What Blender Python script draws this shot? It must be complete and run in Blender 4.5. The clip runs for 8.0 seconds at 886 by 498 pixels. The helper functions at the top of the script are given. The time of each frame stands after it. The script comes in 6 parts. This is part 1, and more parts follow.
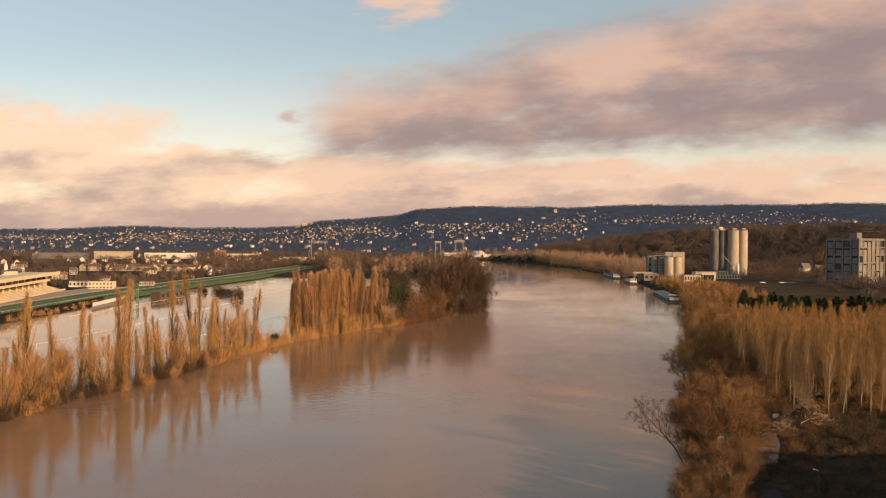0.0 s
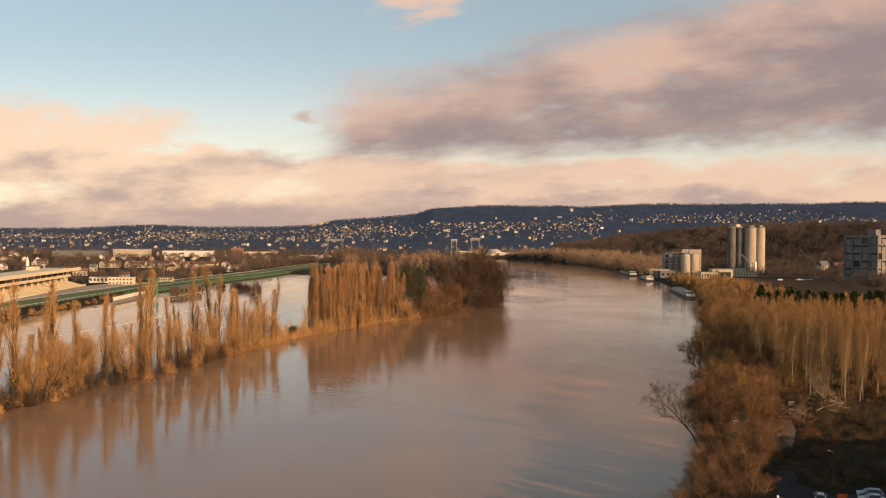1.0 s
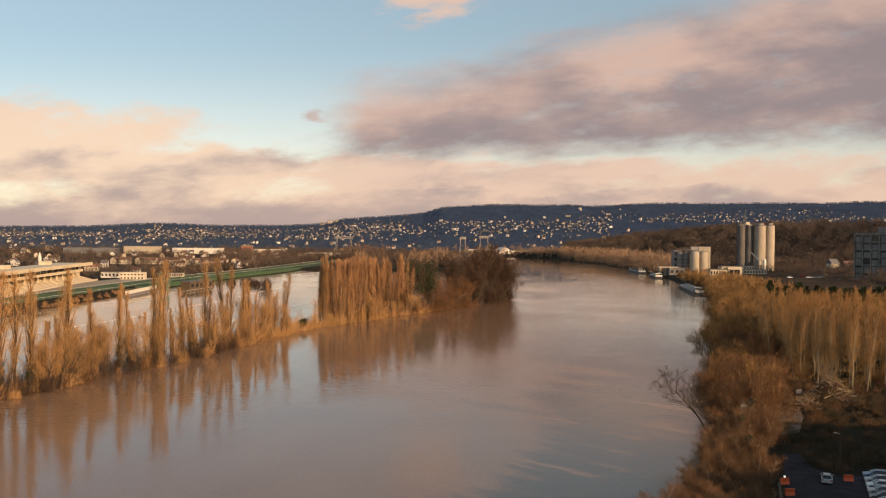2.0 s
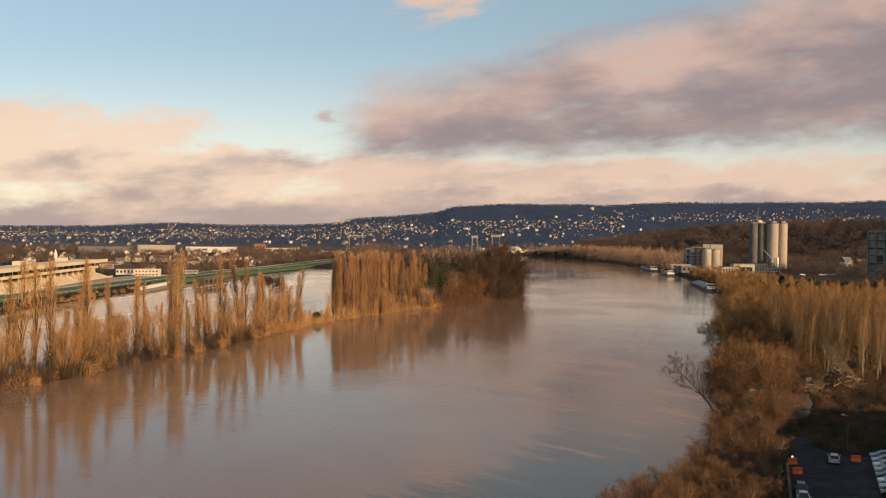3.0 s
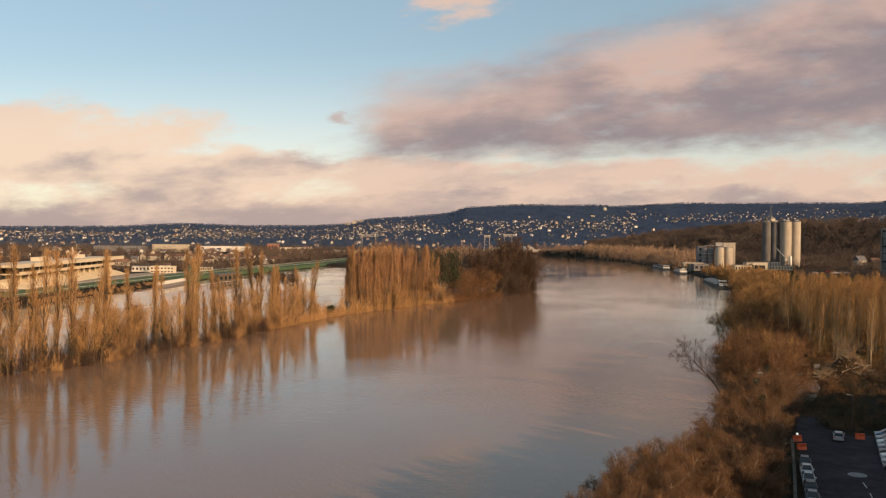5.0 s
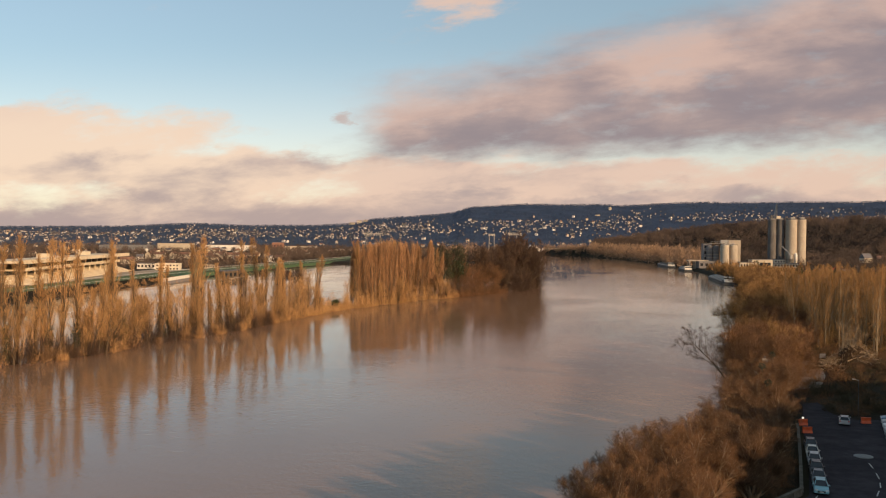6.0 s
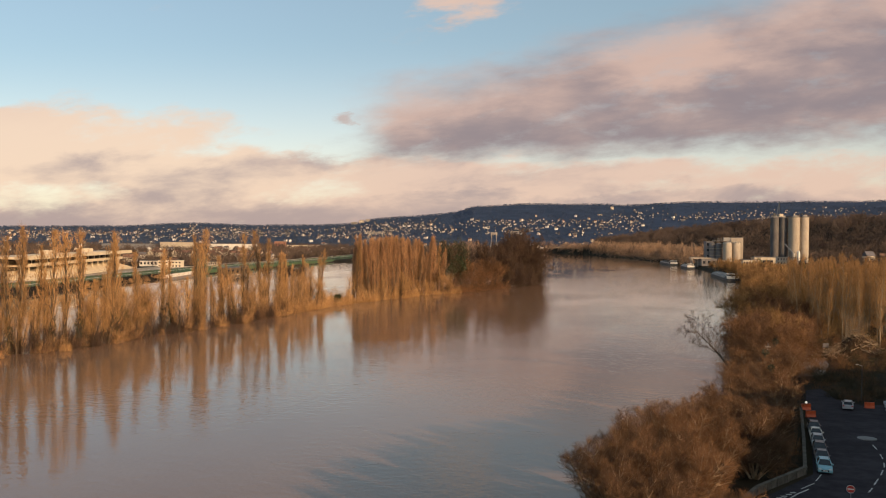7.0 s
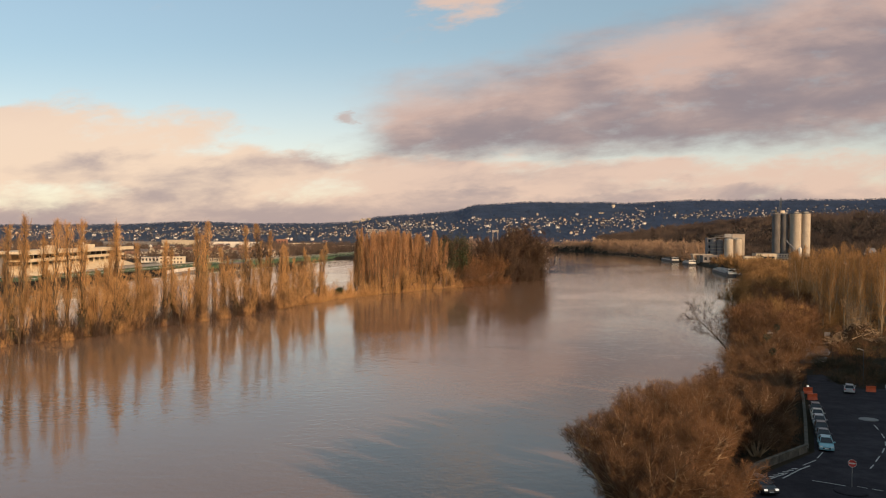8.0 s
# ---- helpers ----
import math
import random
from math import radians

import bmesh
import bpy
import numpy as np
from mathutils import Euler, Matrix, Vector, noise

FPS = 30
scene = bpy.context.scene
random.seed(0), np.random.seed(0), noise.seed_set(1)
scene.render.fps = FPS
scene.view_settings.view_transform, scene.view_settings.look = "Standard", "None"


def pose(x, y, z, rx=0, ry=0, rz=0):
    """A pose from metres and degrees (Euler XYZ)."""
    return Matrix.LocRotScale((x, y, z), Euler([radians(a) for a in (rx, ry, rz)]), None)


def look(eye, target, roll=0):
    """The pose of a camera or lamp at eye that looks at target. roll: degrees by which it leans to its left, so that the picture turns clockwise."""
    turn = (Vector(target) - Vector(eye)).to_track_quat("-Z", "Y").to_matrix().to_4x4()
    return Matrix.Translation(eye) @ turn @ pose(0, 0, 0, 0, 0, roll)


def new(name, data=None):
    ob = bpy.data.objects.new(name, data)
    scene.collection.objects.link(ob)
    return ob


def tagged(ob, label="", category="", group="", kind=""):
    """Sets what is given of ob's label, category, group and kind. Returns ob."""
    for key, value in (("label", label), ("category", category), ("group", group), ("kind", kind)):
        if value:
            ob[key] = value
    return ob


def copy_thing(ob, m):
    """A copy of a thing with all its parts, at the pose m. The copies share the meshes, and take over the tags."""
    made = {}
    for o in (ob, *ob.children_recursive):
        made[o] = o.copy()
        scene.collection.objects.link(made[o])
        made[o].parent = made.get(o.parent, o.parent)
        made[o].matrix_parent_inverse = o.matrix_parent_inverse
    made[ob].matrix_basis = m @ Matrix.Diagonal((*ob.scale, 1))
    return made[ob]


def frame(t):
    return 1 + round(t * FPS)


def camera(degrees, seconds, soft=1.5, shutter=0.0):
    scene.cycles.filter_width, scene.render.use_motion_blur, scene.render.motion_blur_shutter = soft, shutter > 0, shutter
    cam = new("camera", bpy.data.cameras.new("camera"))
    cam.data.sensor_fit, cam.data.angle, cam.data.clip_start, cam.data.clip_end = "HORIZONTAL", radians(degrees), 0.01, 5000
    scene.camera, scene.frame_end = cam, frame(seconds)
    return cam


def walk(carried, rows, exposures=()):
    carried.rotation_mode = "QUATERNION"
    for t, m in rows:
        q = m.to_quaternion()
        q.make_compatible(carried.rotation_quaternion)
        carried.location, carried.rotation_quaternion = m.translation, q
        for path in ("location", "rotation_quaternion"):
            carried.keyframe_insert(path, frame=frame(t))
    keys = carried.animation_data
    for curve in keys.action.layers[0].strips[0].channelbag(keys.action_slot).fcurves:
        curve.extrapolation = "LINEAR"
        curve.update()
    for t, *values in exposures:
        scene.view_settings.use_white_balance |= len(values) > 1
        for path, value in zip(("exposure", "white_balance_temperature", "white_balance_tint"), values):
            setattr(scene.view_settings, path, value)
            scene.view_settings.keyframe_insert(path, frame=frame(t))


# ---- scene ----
cam = camera(55.2, 8.0, soft=1.1)
# seconds, eye, turn to the left, tilt up, roll
PATH = [
    (0.0, (0.0, 0.0, 49.94), 0.0, -0.89, 0.41),
    (0.5, (-0.31, -1.27, 48.58), 0.6, -0.92, 0.45),
    (1.0, (-0.44, -2.66, 47.06), 1.06, -0.92, 0.43),
    (1.5, (-0.74, -3.82, 45.62), 1.3, -0.96, 0.51),
    (3.0, (-0.94, -8.12, 41.45), 2.43, -0.96, 0.55),
    (3.5, (-0.92, -9.67, 40.3), 2.69, -0.93, 0.56),
    (4.0, (-0.82, -11.11, 40.19), 2.95, -1.04, 0.61),
    (4.5, (-0.7, -11.94, 39.35), 3.11, -0.92, 0.59),
    (6.0, (-0.69, -12.25, 35.24), 3.59, -0.87, 0.51),
    (6.5, (-0.79, -12.26, 33.84), 3.67, -0.88, 0.48),
    (7.0, (-0.72, -12.16, 32.51), 3.74, -0.86, 0.49),
    (7.5, (-0.71, -12.18, 31.2), 3.78, -0.91, 0.49),
    (8.0, (-0.73, -12.34, 29.9), 3.83, -0.93, 0.45),
]
EXPOSURES = [(0.0, 0.12, 7300, 17), (1.5, 0.06, 6800, 14), (3.5, 0.03, 6480, 12), (8.0, 0.02, 6370, 12)]
walk(cam, [(t, pose(*eye) @ pose(0, 0, 0, 0, 0, turn) @ pose(0, 0, 0, 90 + tilt) @ pose(0, 0, 0, 0, 0, roll))
           for t, eye, turn, tilt, roll in PATH], EXPOSURES)

# ---- light ----
SUN_TO = Vector((0.74, -0.67, 0.0)).normalized()
SUN_UP = radians(13.5)
SUN_POWER = 5.0
SKY_POWER = 0.13

sun = new("sun", bpy.data.lights.new("sun", "SUN"))
sun.data.energy, sun.data.angle, sun.data.color = SUN_POWER, radians(0.6), (1.0, 0.66, 0.36)
sun.matrix_world = look((0, 0, 300), Vector((0, 0, 300)) - SUN_TO * math.cos(SUN_UP) - Vector((0, 0, math.sin(SUN_UP))))


class Nodes:
    """Short hand for a node tree."""

    def __init__(self, tree):
        self.tree = tree

    def add(self, kind, *links):
        n = self.tree.nodes.new(kind)
        for socket, value in links:
            if isinstance(value, bpy.types.NodeSocket):
                self.tree.links.new(value, n.inputs[socket])
            else:
                n.inputs[socket].default_value = value
        return n

    def math(self, op, a, b=0.0, clamp=False):
        n = self.add("ShaderNodeMath", (0, a), (1, b))
        n.operation, n.use_clamp = op, clamp
        return n.outputs[0]

    def mix(self, fac, a, b, blend="MIX"):
        n = self.add("ShaderNodeMix")
        n.data_type, n.blend_type, n.clamp_factor = "RGBA", blend, True
        for k, v in ((0, fac), (6, a), (7, b)):
            if isinstance(v, bpy.types.NodeSocket):
                self.tree.links.new(v, n.inputs[k])
            else:
                n.inputs[k].default_value = v
        return n.outputs[2]

    def ramp(self, value, lo, hi, to_lo=0.0, to_hi=1.0):
        n = self.add("ShaderNodeMapRange", (0, value), (1, lo), (2, hi), (3, to_lo), (4, to_hi))
        n.interpolation_type = "SMOOTHSTEP"
        return n.outputs[0]

    def noise(self, vector, scale, detail=4.0, rough=0.55, warp=0.0):
        return self.add("ShaderNodeTexNoise", ("Vector", vector), ("Scale", scale), ("Detail", detail), ("Roughness", rough), ("Distortion", warp)).outputs[0]


def rgb(r, g, b):
    return (r, g, b, 1.0)


# world: clear evening sky with banks of pink and grey cloud
world = bpy.data.worlds.new("world")
world.use_nodes = True
scene.world = world
W = Nodes(world.node_tree)
world.node_tree.nodes.clear()
sky = W.add("ShaderNodeTexSky")
sky.sky_type, sky.sun_disc, sky.sun_elevation, sky.sun_rotation = "NISHITA", False, SUN_UP, math.atan2(SUN_TO.x, SUN_TO.y)
sky.air_density, sky.dust_density, sky.ozone_density = 1.0, 1.5, 1.5
way = W.add("ShaderNodeTexCoord").outputs["Generated"]
axis = W.add("ShaderNodeSeparateXYZ", (0, way))
ahead = W.math("MAXIMUM", W.math("ABSOLUTE", axis.outputs[1]), 0.08)
su = W.math("DIVIDE", axis.outputs[0], ahead)
sv = W.math("DIVIDE", axis.outputs[2], ahead)
# cloud texture space: stretched along the horizon
flat = W.add("ShaderNodeCombineXYZ", (0, su), (1, W.math("MULTIPLY", W.math("SUBTRACT", sv, W.math("MULTIPLY", su, 0.07)), 2.9)), (2, W.math("MULTIPLY", axis.outputs[1], 0.7))).outputs[0]
shifted = W.add("ShaderNodeMapping", ("Vector", flat), ("Location", (3.7, 1.9, 0.6))).outputs[0]
big = W.noise(flat, 6.0, 6.0, 0.56, 0.15)
fine = W.noise(flat, 17.0, 7.0, 0.60, 0.2)
lump = W.noise(shifted, 8.0, 7.0, 0.56, 0.2)
# ragged edges: every bank is read through a shift of the direction
wu = W.math("ADD", su, W.math("MULTIPLY", W.math("SUBTRACT", W.noise(shifted, 9.0, 6.0, 0.58, 0.1), 0.5), 0.16))
wv = W.math("ADD", sv, W.math("MULTIPLY", W.math("SUBTRACT", W.noise(flat, 11.0, 7.0, 0.60, 0.1), 0.5), 0.062))


def bank(u, v, wide, high, slope, weight):
    """A soft bank of cloud round one direction of the sky."""
    du = W.math("SUBTRACT", wu, u)
    dv = W.math("SUBTRACT", W.math("SUBTRACT", wv, v), W.math("MULTIPLY", du, slope))
    d = W.math("SQRT", W.math("ADD", W.math("POWER", W.math("ABSOLUTE", W.math("DIVIDE", du, wide)), 2.0),
                              W.math("POWER", W.math("ABSOLUTE", W.math("DIVIDE", dv, high)), 2.0)))
    return W.math("MULTIPLY", W.ramp(d, 0.25, 1.0, 1.0, 0.0), weight)


def banks(start, rows):
    for row in rows:
        start = W.math("ADD", start, bank(*row))
    return start


CLOUD_LIT, CLOUD_GREY = rgb(0.66, 0.455, 0.365), rgb(0.295, 0.232, 0.238)
CLOUD_CREAM = rgb(0.93, 0.69, 0.49)
# thin cream and pink cloud, low over the land and to the west
veil = W.math("ADD", W.math("MULTIPLY", W.math("SUBTRACT", big, 0.5), 1.5), W.math("MULTIPLY", W.math("SUBTRACT", fine, 0.5), 0.9))
veil = W.ramp(banks(veil, [
    (-0.50, 0.100, 0.40, 0.085, 0.0, 0.72),
    (-0.22, 0.060, 0.40, 0.060, 0.03, 0.60),
    (0.28, 0.062, 0.55, 0.060, 0.04, 0.80),
    (0.0, 0.005, 2.2, 0.050, 0.0, 0.95),
    (-0.17, 0.118, 0.14, 0.030, 0.1, -0.30),
    (-0.06, 0.275, 0.12, 0.028, 0.0, 0.60),
    (-0.70, 0.10, 0.34, 0.09, 0.0, 0.5),
]), 0.22, 0.85)
dusk = W.math("MULTIPLY", W.math("SUBTRACT", lump, 0.5), 3.4)
dusk = W.ramp(banks(dusk, [
    (-0.30, 0.078, 0.20, 0.020, 0.05, 0.22),
    (-0.45, 0.095, 0.10, 0.018, 0.05, 0.25),
    (0.10, 0.045, 0.40, 0.012, 0.02, 0.30),
    (0.0, 0.006, 2.4, 0.066, 0.0, 0.95),
    (-0.52, 0.13, 0.34, 0.05, 0.0, -0.60),
    (0.35, 0.080, 0.30, 0.012, 0.05, -0.5),
    (-0.06, 0.275, 0.11, 0.03, 0.0, -0.3),
]), -0.15, 1.15)
lit = W.mix(bank(-0.50, 0.085, 0.46, 0.13, 0.0, 0.85), rgb(0.78, 0.55, 0.42), CLOUD_CREAM)
veil_colour = W.mix(dusk, lit, rgb(0.43, 0.325, 0.305))
# the great grey bank rising to the right, lit pink on its crown
low_edge = W.math("ADD", 0.082, W.math("MULTIPLY", W.math("MAXIMUM", W.math("ADD", wu, 0.08), 0.0), 0.06))
high_edge = W.math("ADD", 0.208, W.math("MULTIPLY", wu, 0.25))
over = W.math("SUBTRACT", wv, low_edge)
main = W.math("MULTIPLY", W.math("MULTIPLY", W.ramp(over, -0.012, 0.028), W.ramp(W.math("SUBTRACT", high_edge, wv), -0.03, 0.05)), W.ramp(wu, -0.21, -0.10))
main = W.math("MULTIPLY", main, W.ramp(fine, 0.22, 0.5, 0.72, 1.0))
small = bank(-0.186, 0.141, 0.022, 0.012, 0.1, 0.75)
main = W.math("MAXIMUM", main, small)
rise = W.math("DIVIDE", over, W.math("SUBTRACT", high_edge, low_edge))
belly = W.math("ADD", W.ramp(rise, 0.1, 0.75, 0.95, 0.38), W.math("MULTIPLY", W.math("SUBTRACT", lump, 0.5), 2.3))
belly = W.ramp(banks(belly, [
    (0.48, 0.20, 0.22, 0.09, 0.1, 0.35),
    (0.19, 0.205, 0.11, 0.05, 0.1, -0.60),
    (-0.07, 0.150, 0.12, 0.04, 0.2, -0.28),
    (0.42, 0.140, 0.10, 0.03, 0.0, -0.30),
]), -0.25, 1.25)
cloud = W.mix(belly, CLOUD_LIT, CLOUD_GREY)
# bright cream air low over the land
glow = W.mix(W.ramp(sv, -0.02, 0.24, 1.0, 0.0), rgb(0.05, 0.085, 0.078), rgb(0.57, 0.415, 0.305))
clear = W.mix(1.0, W.mix(1.0, sky.outputs[0], rgb(SKY_POWER, SKY_POWER, SKY_POWER), "MULTIPLY"), glow, "ADD")
clear = W.mix(0.16, clear, rgb(0.58, 0.60, 0.50))
air = W.mix(W.math("MULTIPLY", veil, 0.9), clear, veil_colour)
air = W.mix(W.math("MULTIPLY", main, 0.94), air, cloud)
W.add("ShaderNodeOutputWorld", (0, W.add("ShaderNodeBackground", ("Color", air), ("Strength", 1.0)).outputs[0]))

# ---- materials ----
MATS = {}


def material(name, dark, light, scale=1.0, rough=0.8, bump=0.0, bump_scale=None, metal=0.0, vary=0.0, islands=0.0, stain=0.0, stain_scale=0.15, stretch=(1, 1, 1), gloss=0.5):
    """A surface with grain between two colours, larger stains, relief, and variation from thing to thing or from piece to piece."""
    if name in MATS:
        return MATS[name]
    m = bpy.data.materials.new(name)
    m.use_nodes = True
    m.node_tree.nodes.clear()
    N = Nodes(m.node_tree)
    at = N.add("ShaderNodeMapping", ("Vector", N.add("ShaderNodeTexCoord").outputs["Object"]), ("Scale", stretch)).outputs[0]
    grain = N.noise(at, scale, 5.0, 0.6)
    colour = N.mix(N.ramp(grain, 0.3, 0.7), rgb(*dark), rgb(*light))
    if stain:
        spots = N.ramp(N.noise(at, stain_scale, 4.0, 0.6), 0.35, 0.7)
        colour = N.mix(N.math("MULTIPLY", spots, stain), colour, rgb(*(c * 0.45 for c in dark)))
    if vary:
        f = N.ramp(N.add("ShaderNodeObjectInfo").outputs["Random"], 0, 1, 1 - vary, 1 + vary)
        colour = N.mix(1.0, colour, N.add("ShaderNodeCombineXYZ", (0, f), (1, f), (2, f)).outputs[0], "MULTIPLY")
    if islands:
        f = N.ramp(N.add("ShaderNodeNewGeometry").outputs["Random Per Island"], 0, 1, 1 - islands, 1 + islands)
        colour = N.mix(1.0, colour, N.add("ShaderNodeCombineXYZ", (0, f), (1, f), (2, f)).outputs[0], "MULTIPLY")
    b = N.add("ShaderNodeBsdfPrincipled", ("Base Color", colour), ("Roughness", rough), ("Metallic", metal), ("Specular IOR Level", gloss))
    if bump:
        h = N.noise(at, bump_scale or scale * 3, 4.0, 0.6)
        N.tree.links.new(N.add("ShaderNodeBump", ("Strength", bump), ("Distance", 0.05), ("Height", h)).outputs[0], b.inputs["Normal"])
    N.add("ShaderNodeOutputMaterial", (0, b.outputs[0]))
    MATS[name] = m
    return m


def water_material():
    m = bpy.data.materials.new("flood_water")
    m.use_nodes = True
    m.node_tree.nodes.clear()
    N = Nodes(m.node_tree)
    at = N.add("ShaderNodeTexCoord").outputs["Object"]
    silt = N.ramp(N.noise(at, 0.012, 4.0, 0.6, 0.5), 0.3, 0.7)
    colour = N.mix(silt, rgb(0.240, 0.138, 0.082), rgb(0.280, 0.166, 0.100))
    long = N.add("ShaderNodeMapping", ("Vector", at), ("Scale", (0.8, 1.0, 1.0)), ("Rotation", (0, 0, -0.25))).outputs[0]
    swell = N.noise(long, 0.5, 2.0, 0.5, 0.3)
    ripple = N.noise(long, 1.25, 2.0, 0.5, 0.3)
    eddies = N.ramp(N.noise(at, 0.018, 3.0, 0.55, 0.8), 0.42, 0.62)
    # rougher in the open stream than in the lee of the island
    place = N.add("ShaderNodeSeparateXYZ", (0, at))
    open_water = N.ramp(N.math("SUBTRACT", place.outputs[0], N.math("MULTIPLY", place.outputs[1], 0.31)), -172, -105)
    h = N.math("ADD", N.math("MULTIPLY", swell, N.math("ADD", 0.26, N.math("MULTIPLY", open_water, 0.36))),
               N.math("MULTIPLY", N.math("MULTIPLY", ripple, 0.42), N.math("ADD", N.math("ADD", eddies, 0.3), N.math("MULTIPLY", open_water, 0.5))))
    bump = N.add("ShaderNodeBump", ("Strength", 0.29), ("Distance", 0.2), ("Height", h)).outputs[0]
    b = N.add("ShaderNodeBsdfPrincipled", ("Base Color", colour), ("Roughness", 0.02), ("IOR", 1.33), ("Specular IOR Level", 0.52), ("Normal", bump))
    N.add("ShaderNodeOutputMaterial", (0, b.outputs[0]))
    return m


def land_material():
    """Brown winter ground, darkened for shade; woodland floor on far hills, blued for haze."""
    m = bpy.data.materials.new("winter_ground")
    m.use_nodes = True
    m.node_tree.nodes.clear()
    N = Nodes(m.node_tree)
    at = N.add("ShaderNodeTexCoord").outputs["Object"]
    # near soil kept almost black: the right bank's deep shade is in its colour
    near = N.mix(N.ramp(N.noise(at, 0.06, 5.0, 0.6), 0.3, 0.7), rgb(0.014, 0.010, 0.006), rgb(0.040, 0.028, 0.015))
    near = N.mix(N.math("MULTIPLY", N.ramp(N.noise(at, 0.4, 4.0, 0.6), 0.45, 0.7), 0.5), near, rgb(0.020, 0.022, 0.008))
    # the far floor is blued with distance, as haze would do
    hazy_floor = N.mix(N.ramp(N.noise(at, 0.012, 6.0, 0.65), 0.35, 0.65), rgb(0.030, 0.049, 0.090), rgb(0.047, 0.069, 0.120))
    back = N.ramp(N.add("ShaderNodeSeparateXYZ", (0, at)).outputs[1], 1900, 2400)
    h = N.noise(at, 0.8, 4.0, 0.6)
    b = N.add("ShaderNodeBsdfPrincipled", ("Base Color", N.mix(back, near, hazy_floor)), ("Roughness", 0.97), ("Specular IOR Level", 0.12),
              ("Normal", N.add("ShaderNodeBump", ("Strength", 0.5), ("Distance", 0.1), ("Height", h)).outputs[0]))
    N.add("ShaderNodeOutputMaterial", (0, b.outputs[0]))
    return m


M_WATER = water_material()
M_GROUND = land_material()
M_GOLD = material("poplar_twigs", (0.32, 0.178, 0.069), (0.45, 0.262, 0.106), 0.25, 0.85, vary=0.22, islands=0.3)
M_PALE = material("pale_twigs", (0.275, 0.150, 0.052), (0.40, 0.222, 0.082), 0.25, 0.85, vary=0.2, islands=0.3)
M_TAN = material("tan_twigs", (0.31, 0.168, 0.080), (0.44, 0.246, 0.120), 0.25, 0.85, vary=0.22, islands=0.3)
M_RUSSET = material("russet_twigs", (0.110, 0.054, 0.022), (0.185, 0.092, 0.037), 0.25, 0.85, vary=0.25, islands=0.35)
M_HAZEL = material("hazel_twigs", (0.200, 0.110, 0.038), (0.305, 0.168, 0.058), 0.25, 0.85, vary=0.3, islands=0.35)
M_DARKTWIG = material("dark_twigs", (0.055, 0.032, 0.021), (0.092, 0.053, 0.032), 0.25, 0.85, vary=0.2, islands=0.35)
M_HAZY = material("hazy_twigs", (0.235, 0.150, 0.092), (0.365, 0.236, 0.146), 0.25, 0.85, islands=0.3)
M_BARK = material("grey_brown_bark", (0.055, 0.038, 0.024), (0.13, 0.092, 0.055), 1.2, 0.9, 0.6, 6, vary=0.15, stretch=(1, 1, 0.3))
M_PALEBARK = material("pale_bark", (0.20, 0.145, 0.085), (0.36, 0.28, 0.175), 0.9, 0.85, 0.4, 6, vary=0.15, stretch=(1, 1, 0.3))
M_LIMB = material("pale_limbs", (0.24, 0.165, 0.095), (0.42, 0.30, 0.18), 0.9, 0.85, 0.4, 6, vary=0.1, stretch=(1, 1, 0.3))
# bramble colour, taken darker to include the shade over the waste ground
M_BRAMBLE = material("shade_dark_brambles", (0.030, 0.026, 0.010), (0.075, 0.052, 0.022), 0.3, 0.9, islands=0.45)
M_EVERGREEN = material("dark_evergreen", (0.030, 0.042, 0.016), (0.070, 0.088, 0.030), 0.5, 0.8, vary=0.2, islands=0.4)
M_IVY = material("ivy_leaves", (0.024, 0.028, 0.012), (0.055, 0.056, 0.022), 0.5, 0.7, islands=0.4)
# haze of the distance is put into the blue of these woods
M_HAZY_FARWOOD = material("far_woods", (0.030, 0.049, 0.090), (0.047, 0.069, 0.120), 0.02, 0.95, islands=0.22)
M_BLUFFWOOD = material("hillside_woods", (0.064, 0.046, 0.038), (0.132, 0.092, 0.068), 0.009, 0.95, islands=0.16)
# dark brown concrete with blotches, for the road parapet
M_PARAPET = material("dark_parapet_concrete", (0.075, 0.065, 0.05), (0.15, 0.13, 0.10), 0.8, 0.95, 0.3, 4, stain=0.5, stain_scale=0.6)
M_CONCRETE = material("weathered_concrete", (0.35, 0.30, 0.24), (0.47, 0.41, 0.33), 0.25, 0.9, 0.3, 3, vary=0.05, stain=0.35, stain_scale=0.12, stretch=(1, 1, 0.35))
M_DARKCONCRETE = material("sooty_concrete", (0.16, 0.15, 0.15), (0.24, 0.225, 0.22), 0.2, 0.9, 0.3, 3, stain=0.4, stretch=(1, 1, 0.4))
M_GREYSILO = material("grey_silo_concrete", (0.105, 0.098, 0.096), (0.17, 0.158, 0.15), 0.2, 0.9, 0.3, 3, stain=0.4, stretch=(1, 1, 0.4))
M_MILL = material("mill_concrete", (0.15, 0.14, 0.13), (0.24, 0.22, 0.195), 0.2, 0.9, 0.3, 3, stain=0.4, stretch=(1, 1, 0.4))
M_STAND = material("cream_stand_paint", (0.60, 0.50, 0.35), (0.72, 0.61, 0.44), 0.3, 0.8, 0.1, 3, stain=0.2)
M_RENDER = material("cream_render", (0.50, 0.43, 0.32), (0.62, 0.54, 0.42), 0.3, 0.85, 0.1, 3, vary=0.25, stain=0.2)
M_WHITE = material("white_paint", (0.66, 0.62, 0.55), (0.78, 0.75, 0.68), 0.4, 0.7, 0.1, 4, stain=0.15)
M_ROOF = material("clay_tile_roof", (0.13, 0.07, 0.05), (0.22, 0.12, 0.08), 0.4, 0.9, 0.4, 4, vary=0.35)
M_SLATE = material("slate_roof", (0.07, 0.068, 0.075), (0.13, 0.12, 0.125), 0.4, 0.7, 0.3, 4, vary=0.3)
